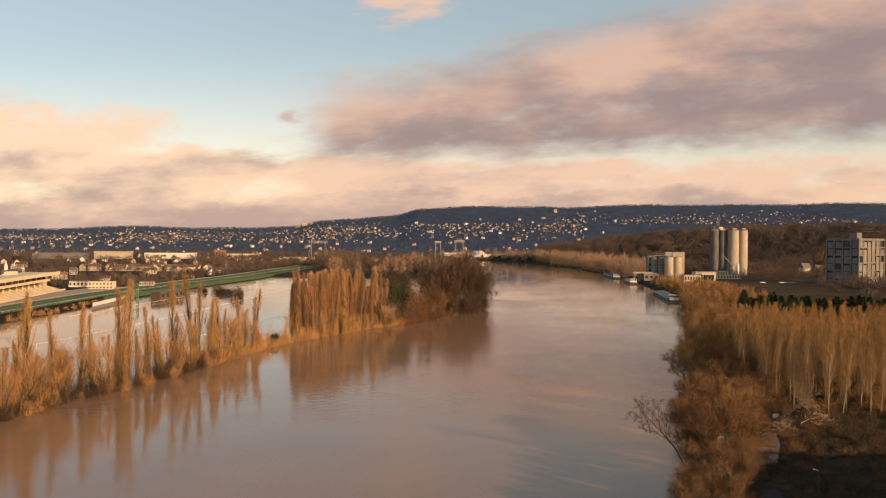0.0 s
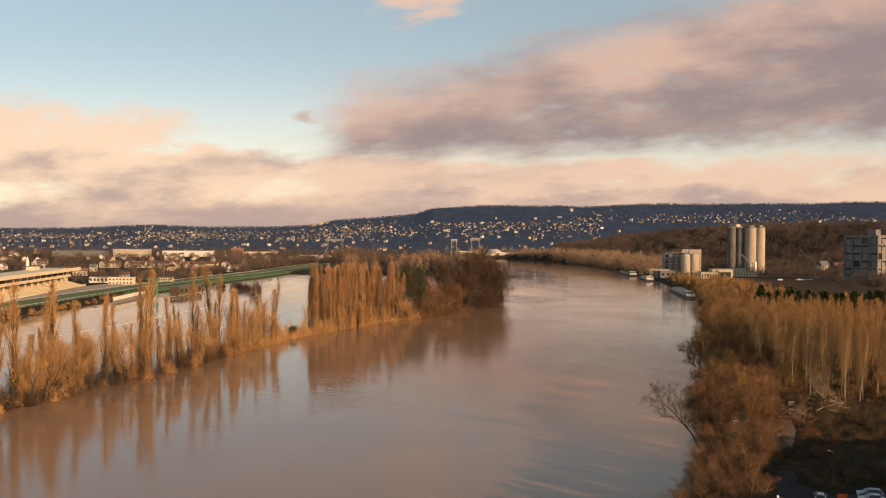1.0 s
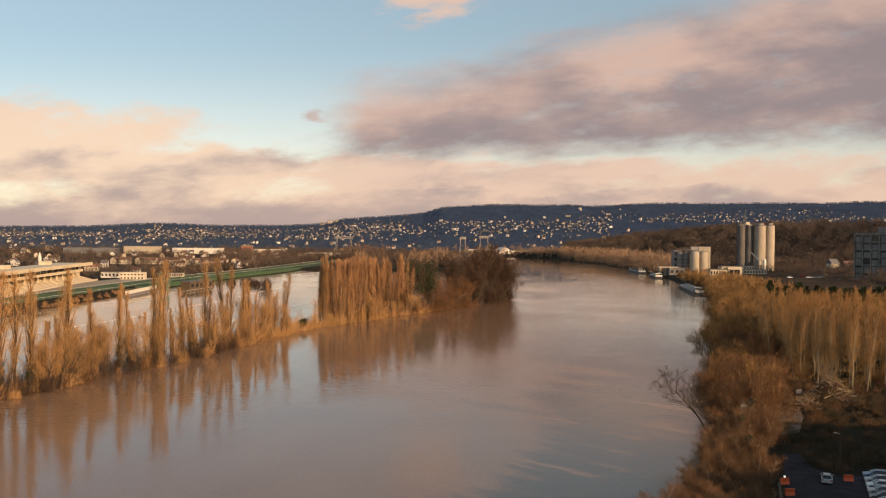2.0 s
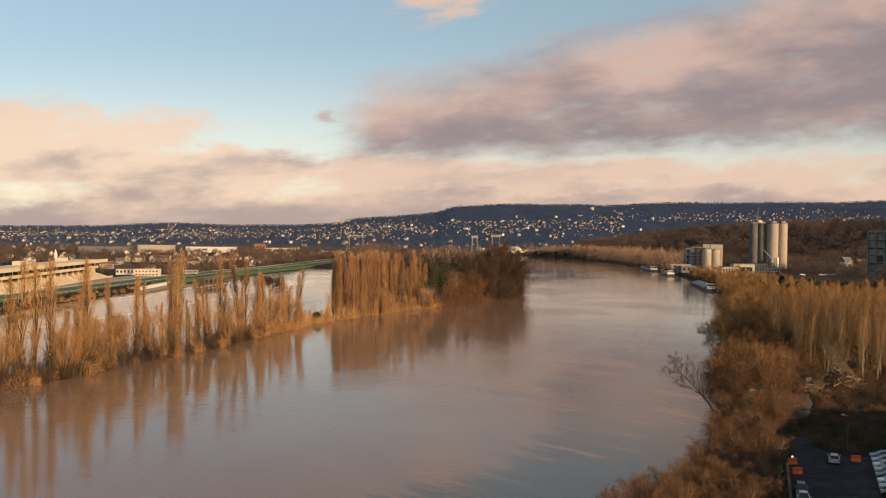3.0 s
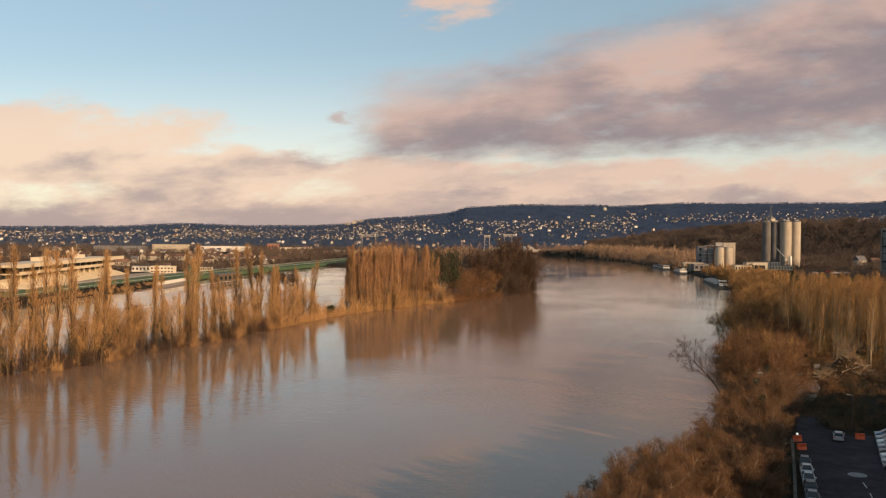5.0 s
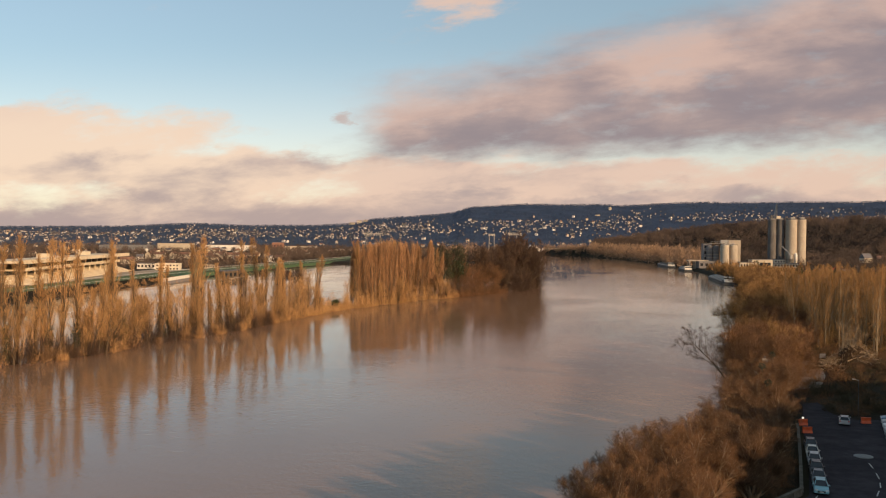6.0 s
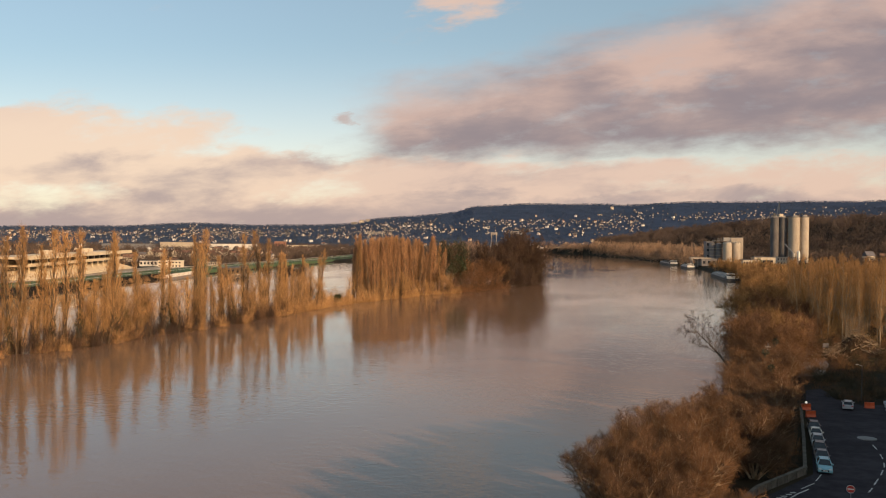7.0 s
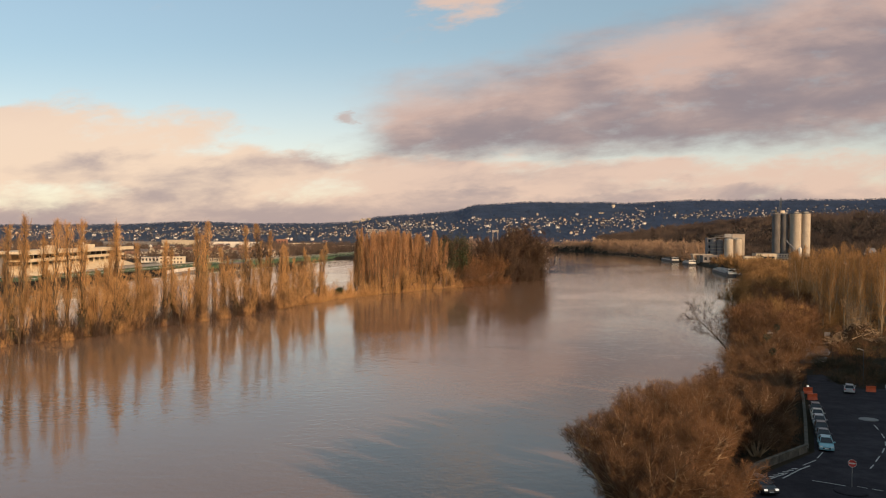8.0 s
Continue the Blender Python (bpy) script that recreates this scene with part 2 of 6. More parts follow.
M_STEEL = material("galvanised_steel", (0.22, 0.22, 0.215), (0.34, 0.33, 0.32), 1.5, 0.5, 0.1, metal=0.6)
M_DARKSTEEL = material("dark_steel", (0.05, 0.05, 0.052), (0.10, 0.098, 0.095), 1.5, 0.6, 0.1, metal=0.4)
# window glass; its dark colour also serves as shade in open fronts and bays
M_GLASS = material("dark_glass_and_shade", (0.02, 0.024, 0.03), (0.035, 0.04, 0.048), 0.5, 0.08)
M_GRASS = material("racecourse_turf", (0.055, 0.105, 0.026), (0.085, 0.145, 0.040), 0.12, 0.95, 0.4, 2, stain=0.3, stain_scale=0.03)
M_ASPHALT = material("worn_asphalt", (0.024, 0.021, 0.026), (0.046, 0.040, 0.046), 0.5, 0.95, 0.4, 12, stain=0.4, stain_scale=0.12, gloss=0.12)
M_MARK = material("worn_road_paint", (0.34, 0.33, 0.31), (0.52, 0.51, 0.48), 2.5, 0.8, stain=0.5, stain_scale=1.2)
M_RUBBER = material("black_rubber", (0.012, 0.012, 0.012), (0.022, 0.022, 0.022), 6, 0.85)
M_ORANGE = material("orange_plastic", (0.50, 0.07, 0.015), (0.62, 0.10, 0.022), 2, 0.5)
M_RED = material("red_paint", (0.45, 0.03, 0.025), (0.55, 0.05, 0.035), 2, 0.5)
M_SOIL = material("bare_brown_soil", (0.038, 0.023, 0.013), (0.085, 0.052, 0.028), 0.06, 0.97, 0.5, 1.5, stain=0.5, stain_scale=0.03, gloss=0.1)
M_DEADWOOD = material("bleached_timber", (0.20, 0.14, 0.08), (0.38, 0.28, 0.175), 1.5, 0.9, islands=0.3)
M_GREENPAINT = material("green_paint", (0.02, 0.13, 0.085), (0.035, 0.18, 0.12), 1, 0.6)
M_BLUEHULL = material("dark_hull_paint", (0.022, 0.028, 0.036), (0.05, 0.058, 0.066), 0.6, 0.6, stain=0.3)
M_BRICK = material("red_cladding", (0.25, 0.125, 0.085), (0.33, 0.165, 0.11), 0.5, 0.85, stain=0.2)


# ---- geometry helpers ----
class Geo:
    """Vertices and faces gathered for one mesh."""

    def __init__(self):
        self.v, self.f = [], []

    def box(self, x, y, z, sx, sy, sz, turn=0.0, top=1.0):
        """A box standing on z, centred on x, y; top: the scale of its upper face."""
        n, c, s = len(self.v), math.cos(turn), math.sin(turn)
        for h, k in ((0, 1.0), (sz, top)):
            for a, b in ((-1, -1), (1, -1), (1, 1), (-1, 1)):
                px, py = a * sx / 2 * k, b * sy / 2 * k
                self.v.append((x + px * c - py * s, y + px * s + py * c, z + h))
        self.f += [(n + 3, n + 2, n + 1, n), (n + 4, n + 5, n + 6, n + 7)]
        self.f += [(n + i, n + (i + 1) % 4, n + 4 + (i + 1) % 4, n + 4 + i) for i in range(4)]
        return self

    def lathe(self, x, y, profile, sides=20):
        """Rings of (radius, z) about a vertical axis, closed at both ends."""
        n = len(self.v)
        for r, z in profile:
            for k in range(sides):
                a = 2 * math.pi * k / sides
                self.v.append((x + r * math.cos(a), y + r * math.sin(a), z))
        for j in range(len(profile) - 1):
            for k in range(sides):
                a, b = n + j * sides + k, n + j * sides + (k + 1) % sides
                self.f.append((a, b, b + sides, a + sides))
        self.f.append(tuple(n + k for k in reversed(range(sides))))
        last = n + (len(profile) - 1) * sides
        self.f.append(tuple(last + k for k in range(sides)))
        return self

    def tube(self, points, radii, sides=4):
        """A round bar along points, with a radius at each."""
        n = len(self.v)
        pts = [Vector(p) for p in points]
        for i, p in enumerate(pts):
            d = (pts[min(i + 1, len(pts) - 1)] - pts[max(i - 1, 0)]).normalized()
            a = d.cross(Vector((0.31, 0.95, 0.05))).normalized()
            b = d.cross(a)
            for k in range(sides):
                t = 2 * math.pi * k / sides
                self.v.append(tuple(p + (a * math.cos(t) + b * math.sin(t)) * radii[i]))
        for j in range(len(pts) - 1):
            for k in range(sides):
                u, w = n + j * sides + k, n + j * sides + (k + 1) % sides
                self.f.append((u, u + sides, w + sides, w))
        self.f.append(tuple(n + k for k in range(sides)))
        last = n + (len(pts) - 1) * sides
        self.f.append(tuple(last + k for k in reversed(range(sides))))
        return self

    def bar(self, a, b, r=0.1, sides=4):
        return self.tube((a, b), (r, r), sides)

    def prism(self, outline, axis_from, axis_to, across, up=(0, 0, 1)):
        """An outline of (across, up) pairs swept from one point to another."""
        n, a, u, m = len(self.v), Vector(across), Vector(up), len(outline)
        for base in (Vector(axis_from), Vector(axis_to)):
            for p, q in outline:
                self.v.append(tuple(base + a * p + u * q))
        self.f += [tuple(n + i for i in range(m)), tuple(n + m + i for i in reversed(range(m)))]
        self.f += [(n + (i + 1) % m, n + i, n + m + i, n + m + (i + 1) % m) for i in range(m)]
        return self

    def shards(self, bases, ways, lengths, widths, rng):
        """Thin tapered twigs or leaves, one triangle each."""
        bases, ways = np.asarray(bases), np.asarray(ways)
        ways = ways / np.maximum(np.linalg.norm(ways, axis=1, keepdims=True), 1e-6)
        side = np.cross(ways, rng.normal(size=ways.shape))
        side /= np.maximum(np.linalg.norm(side, axis=1, keepdims=True), 1e-6)
        w = (np.asarray(widths) / 2)[:, None]
        tri = np.stack([bases - side * w, bases + side * w, bases + ways * np.asarray(lengths)[:, None]], 1)
        n = len(self.v)
        self.v += tri.reshape(-1, 3).tolist()
        self.f += [(n + 3 * i, n + 3 * i + 1, n + 3 * i + 2) for i in range(len(tri))]
        return self

    def mesh(self, name, mat, smooth=False):
        me = bpy.data.meshes.new(name)
        me.from_pydata(self.v, [], self.f)
        if mat:
            me.materials.append(mat)
        if smooth:
            me.polygons.foreach_set("use_smooth", [True] * len(me.polygons))
        me.update()
        return me


def part(name, geo, mat, parent=None, label="", smooth=False):
    """One mesh object, under a thing or a part if one is given."""
    ob = new(name, geo.mesh(name, mat, smooth) if isinstance(geo, Geo) else geo)
    if parent is not None:
        ob.parent = parent
    if label:
        tagged(ob, label)
    return ob


def thing(name, label, category, m=None, group="", kind=""):
    """The empty at a thing's base."""
    ob = tagged(new(name), label, category, group, kind)
    if m is not None:
        ob.matrix_world = m
    return ob


def lerp_table(table):
    xs, ys = zip(*table)
    return lambda v: float(np.interp(v, xs, ys))


def smooth_step(a, b, v):
    t = min(max((v - a) / (b - a), 0.0), 1.0)
    return t * t * (3 - 2 * t)

# ---- land and water ----
# the river's two banks: x for each y
left_bank = lerp_table([(-400, -190), (100, -150), (198, -130), (222, -116), (249, -110), (279, -97.5), (304, -92), (335, -85), (366, -78),
                        (386, -72), (407, -60), (453, -38), (468, -26), (520, 2), (560, 24), (582, 34), (600, 22), (660, 10), (900, 30),
                        (1200, 58), (1500, 62), (1640, 20), (1720, -120), (1800, -400)])
right_bank = lerp_table([(-400, -60), (-60, -22), (0, -8), (60, 4), (90, 12), (115, 24), (150, 42), (200, 58), (249, 76), (340, 104), (417, 128),
                         (600, 175), (690, 186), (800, 201), (950, 213), (1100, 220), (1366, 205), (1617, 165), (1712, 105), (1800, -40), (1900, -300)])
track_line = lerp_table([(-400, -250), (475, -249), (650, -246), (805, -233), (942, -212), (1191, -194), (1500, -170)])
# height of the far skyline over the eye's level by direction x / y
skyline = lerp_table([(-0.72, 44), (-0.55, 50), (-0.45, 56), (-0.37, 74), (-0.30, 66), (-0.22, 70), (-0.17, 82), (-0.145, 108), (-0.10, 122),
                      (-0.052, 142), (-0.03, 172), (0.03, 186), (0.12, 188), (0.145, 180), (0.20, 194), (0.35, 196), (0.50, 198), (0.6, 194)])

# height by y of the added bank that blocks the sun out of view
shade_bank_rise = lerp_table([(-400, 18), (30, 18), (55, 25), (80, 24), (100, 22), (125, 20), (160, 9), (188, 0)])


def land_height(x, y):
    lb, rb, tr = left_bank(y), right_bank(y), track_line(y)
    n = noise.noise((x * 0.03, y * 0.03, 0.0)) * 0.35
    if lb < x < rb and y < 1900:
        return -3.0
    far = math.hypot(x, y)
    if x >= rb:
        z = 0.2 + 2.8 * smooth_step(0, 9, x - rb) + n * smooth_step(20, 60, x - rb)
        if y < 175 and x - rb > 5:
            z = 3.0
    elif y < 1900:
        into = lb - x
        bank_wide = 10.0 if y < 600 else 22.0
        z = -0.25 + n
        if into > bank_wide and y < 1010:
            z = -1.6
            z += 4.6 * smooth_step(-14, 3, tr - x)
        elif into > bank_wide:
            z = 2.5 + n
        if into > 20 and y < 760 and x > tr:
            z = -1.6 + 4.6 * smooth_step(-14, 3, tr - x)
    else:
        z = 3.0
    # wooded bluff behind the works
    ridge = (x - 150) * 0.72 + (y - 1480) * 0.69
    along = (x - 150) * 0.69 - (y - 1480) * 0.72
    rise = smooth_step(0, 330, ridge) * smooth_step(-430, 230, along)
    if x > 100 and y > 800:
        z += 58 * rise * (1 + 0.10 * noise.noise((x * 0.006, y * 0.006, 2.0)))
    # unseen steep bank beside the car park, added to throw shade there
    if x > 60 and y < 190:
        z += shade_bank_rise(y) * smooth_step(0, 26, x - 0.545 * y - 38) * (1 + 0.22 * noise.noise((x * 0.07, y * 0.07, 3.0)) + 0.14 * noise.noise((x * 0.2, y * 0.2, 4.0)))
    # far hills
    if far > 2000:
        z += (skyline(x / max(y, 1.0)) + 6) * smooth_step(2100, 4350, far) ** 1.25 * (1 + 0.03 * noise.noise((x * 0.004, y * 0.004, 5.0))) * (1 - 0.5 * rise if x > 100 else 1)
    return z


def spaced(*stretches):
    out = []
    for a, b, step in stretches:
        out += list(np.arange(a, b, step))
    return out + [stretches[-1][1]]


GX = spaced((-3300, -700, 65), (-700, -260, 20), (-260, 260, 4.0), (260, 620, 12), (620, 3000, 65))
GY = spaced((-420, 40, 20), (40, 640, 5.0), (640, 1200, 14), (1200, 2200, 30), (2200, 4750, 45))
land = Geo()
land.v = [(float(x), float(y), land_height(x, y)) for y in GY for x in GX]
w = len(GX)
land.f = [(j * w + i, j * w + i + 1, (j + 1) * w + i + 1, (j + 1) * w + i) for j in range(len(GY) - 1) for i in range(w - 1)]
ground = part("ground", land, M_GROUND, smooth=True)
tagged(ground, "winter ground of banks, fields and far hills", "ground", kind="structure")

sheet = Geo()
sheet.v = [(-900, -420, 0), (420, -420, 0), (420, 1950, 0), (-900, 1950, 0)]
sheet.f = [(0, 1, 2, 3)]
water = part("water", sheet, M_WATER)
tagged(water, "brown flood water of a wide swollen river", "water", kind="structure")


# ---- trees ----
def grow(seed, plan, reach, trunk_radius, twig_len, twig_wide, per_tip, lift=0.25, sides=(6, 4, 3), wander=0.10, start=(0, 0, 0), lean=(0, 0, 1), splay=0.5, ragged=(0.75, 1.2)):
    """A bare tree. plan: for each order of branch its number, length, angle and first place along the parent. Returns trunk, limbs and twigs."""
    rnd, rng = random.Random(seed), np.random.default_rng(seed)
    bole, limbs, twigs = Geo(), Geo(), Geo()
    bases, ways = [], []

    def branch(p, d, length, radius, level):
        pts, rad, q, dirs = [p], [radius], p.copy(), []
        steps = 6 if level == 0 else 4 if level == 1 else 3 if level == 2 else 2
        for i in range(steps):
            d = (d + Vector((rnd.gauss(0, wander), rnd.gauss(0, wander), rnd.gauss(0, wander) + lift * (level > 0) / steps))).normalized()
            q = q + d * (length / steps)
            pts.append(q)
            dirs.append(d)
            rad.append(max(radius * (1 - 0.9 * (i + 1) / steps), 0.012))
        if level < len(sides):
            (twigs if level > 2 else limbs if level else bole).tube(pts, rad, sides[level])
        if level == len(plan) - 1:
            for _ in range(per_tip):
                k = rnd.random() * steps * 0.999
                i = int(k)
                bases.append(pts[i].lerp(pts[i + 1], k - i))
                ways.append(dirs[i] + Vector((rnd.gauss(0, splay), rnd.gauss(0, splay), rnd.gauss(0, splay) + 0.25)))
            return
        count, share, angle, first = plan[level + 1]
        turn = rnd.random() * 6.28
        for c in range(count):
            k = (first + (1 - first) * (c + rnd.random()) / count) * steps * 0.985
            i = int(k)
            turn += 2.4 + rnd.gauss(0, 0.3)
            a = dirs[i].orthogonal().normalized()
            a.rotate(Matrix.Rotation(turn, 3, dirs[i]))
            t = radians(angle * rnd.uniform(0.7, 1.3))
            along = k / steps
            branch(pts[i].lerp(pts[i + 1], k - i), dirs[i] * math.cos(t) + a * math.sin(t),
                   length * share * rnd.uniform(*ragged) * reach(level, along), max(radius * (1 - 0.85 * along) * 0.55, 0.014), level + 1)

    branch(Vector(start), Vector(lean).normalized(), plan[0][1], trunk_radius, 0)
    n = len(bases)
    twigs.shards(bases, ways, rng.uniform(0.5, 1.3, n) * twig_len, rng.uniform(0.6, 1.4, n) * twig_wide, rng)
    return bole, limbs, twigs


def tall_reach(level, along):
    return (0.35 + 1.5 * along * (1.0 - along) * 1.6) * (1.05 - 0.55 * along) if level == 0 else 1.0 - 0.4 * along


def broad_reach(level, along):
    return 1.0 - 0.35 * along


def make_tree(name, label, grown, bark, leafage, crown_label=""):
    t = thing(name, label, "tree")
    part("trunk", grown[0], bark, t)
    tagged(part("limb_work", grown[1], bark, t), kind="stuff")
    tagged(part("crown", grown[2], leafage, t, crown_label), kind="stuff")
    return t


def plant(proto, x, y, z, size=1.0, turn=None, lean=0.0, rnd=random):
    """A copy of a grown tree, set on the ground."""
    m = pose(x, y, z, rnd.gauss(0, 1.2), lean + rnd.gauss(0, 1.2), rnd.random() * 360 if turn is None else turn)
    t = copy_thing(proto, m @ Matrix.Diagonal((size, size, size * rnd.uniform(0.95, 1.05), 1)))
    t.matrix_world = m @ Matrix.Diagonal((size, size, size * rnd.uniform(0.95, 1.05), 1))
    return t


rnd = random.Random(11)
# tall narrow poplars of the flooded bank, 30 m high before scaling
POPLARS = [make_tree("lombardy_poplar", "tall narrow bare poplar with golden twigs on the flooded bank",
                     grow(100 + k, [(1, 29.5, 0, 0), (32, 0.30, 18, 0.10), (7, 0.42, 24, 0.15)], tall_reach, 0.46, 1.9, 0.065, 8, lift=0.55, sides=(6, 4), wander=0.026, splay=0.36, ragged=(0.45, 1.35)),
                     M_BARK, M_GOLD) for k in range(8)]
TAN_POPLARS = [make_tree("lombardy_poplar", "tall narrow bare poplar with tan twigs in a close stand",
                         grow(150 + k, [(1, 29.5, 0, 0), (38, 0.26, 17, 0.08), (6, 0.44, 22, 0.15)], tall_reach, 0.46, 2.1, 0.07, 8, lift=0.55, sides=(6, 4), wander=0.022, splay=0.34, ragged=(0.55, 1.3)),
                         M_BARK, M_TAN) for k in range(5)]
# looser bank trees, 18 m
LOOSE = [make_tree("bank_tree", "bare multi-branched tree with golden brown twigs on the bank",
                   grow(200 + k, [(1, 14, 0, 0), (18, 0.62, 27, 0.05), (8, 0.46, 32, 0.15)], broad_reach, 0.32, 1.5, 0.052, 11, lift=0.6, sides=(6, 4), wander=0.10, splay=0.45, ragged=(0.5, 1.3)),
                   M_BARK, M_GOLD) for k in range(4)]
# plantation poplars, 24 m, clear pale stems
STEMS = [make_tree("plantation_poplar", "slender pale-stemmed bare poplar in a close plantation",
                   grow(300 + k, [(1, 23.5, 0, 0), (30, 0.21, 26, 0.16), (5, 0.45, 28, 0.2)], tall_reach, 0.22, 1.4, 0.036, 13, lift=0.4, sides=(6, 3), wander=0.03, splay=0.35),
                   M_PALEBARK, M_PALE) for k in range(5)]
# broad russet trees of the near bank, 15 m, very fine twigs
BROAD = [make_tree("bank_willow", "broad bare tree with dense russet twigs and pale limbs",
                   grow(400 + k, [(1, 2.0, 0, 0), (14, 4.5, 34, 0.10), (15, 0.29, 50, 0.48), (10, 0.52, 52, 0.20)], broad_reach, 0.74, 0.68, 0.0125, 20, lift=0.22, sides=(6, 5, 4, 3), wander=0.05, splay=0.9, ragged=(0.9, 1.06)),
                   M_LIMB, M_RUSSET) for k in range(3)]
BROAD_FAR = [make_tree("bank_willow", "broad bare tree with dense russet twigs",
                       grow(430 + k, [(1, 2.0, 0, 0), (13, 4.2, 30, 0.10), (13, 0.30, 50, 0.36), (10, 0.52, 52, 0.20)], broad_reach, 0.60, 0.70, 0.016, 14, lift=0.22, sides=(5, 4, 3), wander=0.05, splay=0.9, ragged=(0.9, 1.06)),
                       M_LIMB, M_RUSSET) for k in range(2)]
ROUND = [make_tree("rounded_tree", "rounded bare tree with brown twigs",
                   grow(450 + k, [(1, 7, 0, 0), (10, 1.0, 34, 0.06), (9, 0.46, 36, 0.18), (6, 0.58, 38, 0.15)], broad_reach, 0.30, 1.6, 0.055, 8, lift=0.35, sides=(5, 3), wander=0.12, splay=0.5),
                   M_BARK, M_HAZEL) for k in range(3)]
RED_ROUND = [make_tree("rounded_tree", "rounded bare tree with russet twigs",
                       grow(460 + k, [(1, 6, 0, 0), (10, 1.2, 36, 0.08), (9, 0.46, 40, 0.25), (6, 0.58, 42, 0.2)], broad_reach, 0.32, 1.2, 0.04, 10, lift=0.3, sides=(5, 3), wander=0.12, splay=0.65),
                       M_BARK, M_RUSSET) for k in range(2)]
DUSKY = [make_tree("dark_bare_tree", "dense dark brown bare tree at the island's end",
                   grow(480 + k, [(1, 12, 0, 0), (16, 0.72, 30, 0.06), (7, 0.42, 34, 0.2), (4, 0.5, 40, 0.2)], broad_reach, 0.35, 1.3, 0.085, 9, lift=0.45, sides=(5, 4, 3), wander=0.08, splay=0.45),
                   M_BARK, M_DARKTWIG) for k in range(2)]


def retire(protos):
    for p in protos:
        for o in (*p.children_recursive, p):
            bpy.data.objects.remove(o)


# left bank, from near to far: (y, inland, size, kind)
near_row = [
    (160, 4, 1, 0), (170, 8, 1, 0), (178, 3, 1.05, 0), (186, 6, 1, 0), (200, 2, 0.75, 1), (204.5, 4, 1.07, 0), (208, 6, 0.8, 1), (210.5, 8, 1.09, 0), (216, 5, 1.05, 0), (216, 9, 0.7, 1),
    (222, 8, 1.07, 0), (224, 5, 1.11, 0), (226, 3, 0.82, 1), (230, 2, 0.7, 1), (237, 3, 0.85, 1), (239.5, 6, 0.95, 0), (242.5, 9, 1.13, 0), (243, 4, 0.9, 1), (247, 9, 0.8, 1), (248, 4, 0.86, 0),
    (256, 2, 0.8, 1), (260.5, 6, 0.8, 0), (262, 3, 0.72, 1), (265, 6, 0.85, 1), (268, 9, 0.75, 0), (271, 2, 0.7, 1), (274, 4, 0.95, 1), (279, 8, 0.75, 1), (280.5, 9, 1, 0), (283, 5, 0.68, 1),
    (286, 2, 0.8, 1), (289.5, 12, 1.04, 0), (291.5, 6, 0.79, 0), (293, 3, 1.05, 1), (296, 7, 0.7, 1), (299, 8, 0.7, 0), (300, 7, 0.62, 0), (303, 2, 0.75, 1), (306, 4, 0.95, 1), (310, 5, 0.85, 1),
    (313, 9, 0.66, 0), (315, 11, 1.07, 0), (317, 3, 0.8, 1), (321, 6, 0.9, 1), (327, 9, 0.68, 0), (330, 4, 0.8, 1), (330.5, 5, 0.77, 0), (332.5, 13, 1.1, 0), (337, 6, 0.72, 0), (341, 10, 0.58, 0),
    (343, 7, 0.8, 1), (346, 4, 0.95, 1), (349, 11, 0.6, 0), (352, 9, 0.75, 1), (357, 4, 1.05, 1), (357.5, 6, 0.76, 0), (362, 5, 0.7, 1), (368, 3, 0.55, 1), (373, 7, 0.74, 0), (373, 7, 0.84, 0),
    (380, 5, 0.32, 1), (387, 4, 0.3, 1), (393, 5, 0.34, 1),
]
for y, inland, size, kind in near_row:
    proto = rnd.choice(POPLARS if kind == 0 else LOOSE)
    tagged(plant(proto, left_bank(y) - inland, y, 0.4, size, rnd=rnd), group="trees of the flooded bank")
for k in range(128):
    y = rnd.uniform(165, 372)
    tagged(plant(rnd.choice(LOOSE), left_bank(y) - rnd.uniform(0.5, 11), y, -0.2, rnd.uniform(0.34, 0.98), rnd=rnd), group="trees of the flooded bank")
for k in range(26):
    y = rnd.uniform(170, 350)
    tagged(plant(rnd.choice(POPLARS), left_bank(y) - rnd.uniform(2, 12), y, 0.2, rnd.uniform(0.5, 0.95), rnd=rnd), group="trees of the flooded bank")
# the close stand of poplars
for k in range(130):
    y = 408 + 62 * (k / 129) + rnd.uniform(-3, 3)
    inland = rnd.uniform(3, 24)
    if left_bank(y) - inland < -0.187 * y:
        continue
    tagged(plant(rnd.choice(POPLARS if rnd.random() < 0.15 else TAN_POPLARS), left_bank(y) - inland, y, 0.0, rnd.choice((0.78, 0.88, 0.95, 1.0)) * rnd.uniform(0.94, 1.05), rnd=rnd), group="poplar stand")
for k in range(46):
    y = rnd.uniform(404, 472)
    tagged(plant(rnd.choice(LOOSE), left_bank(y) - rnd.uniform(0, 5), y, -0.2, rnd.uniform(0.35, 0.8), rnd=rnd), group="trees of the flooded bank")
for k in range(7):
    y = 405 + k * 1.6
    tagged(plant(rnd.choice(LOOSE), left_bank(y) - rnd.uniform(6, 14), y, 0.0, rnd.uniform(0.6, 0.95), rnd=rnd), group="trees of the flooded bank")
for k in range(26):
    y = 408 + k * 0.7
    tagged(plant(rnd.choice(TAN_POPLARS), left_bank(y) - rnd.uniform(1.5, 9), y, 0.0, rnd.uniform(0.82, 1.0), rnd=rnd), group="poplar stand")
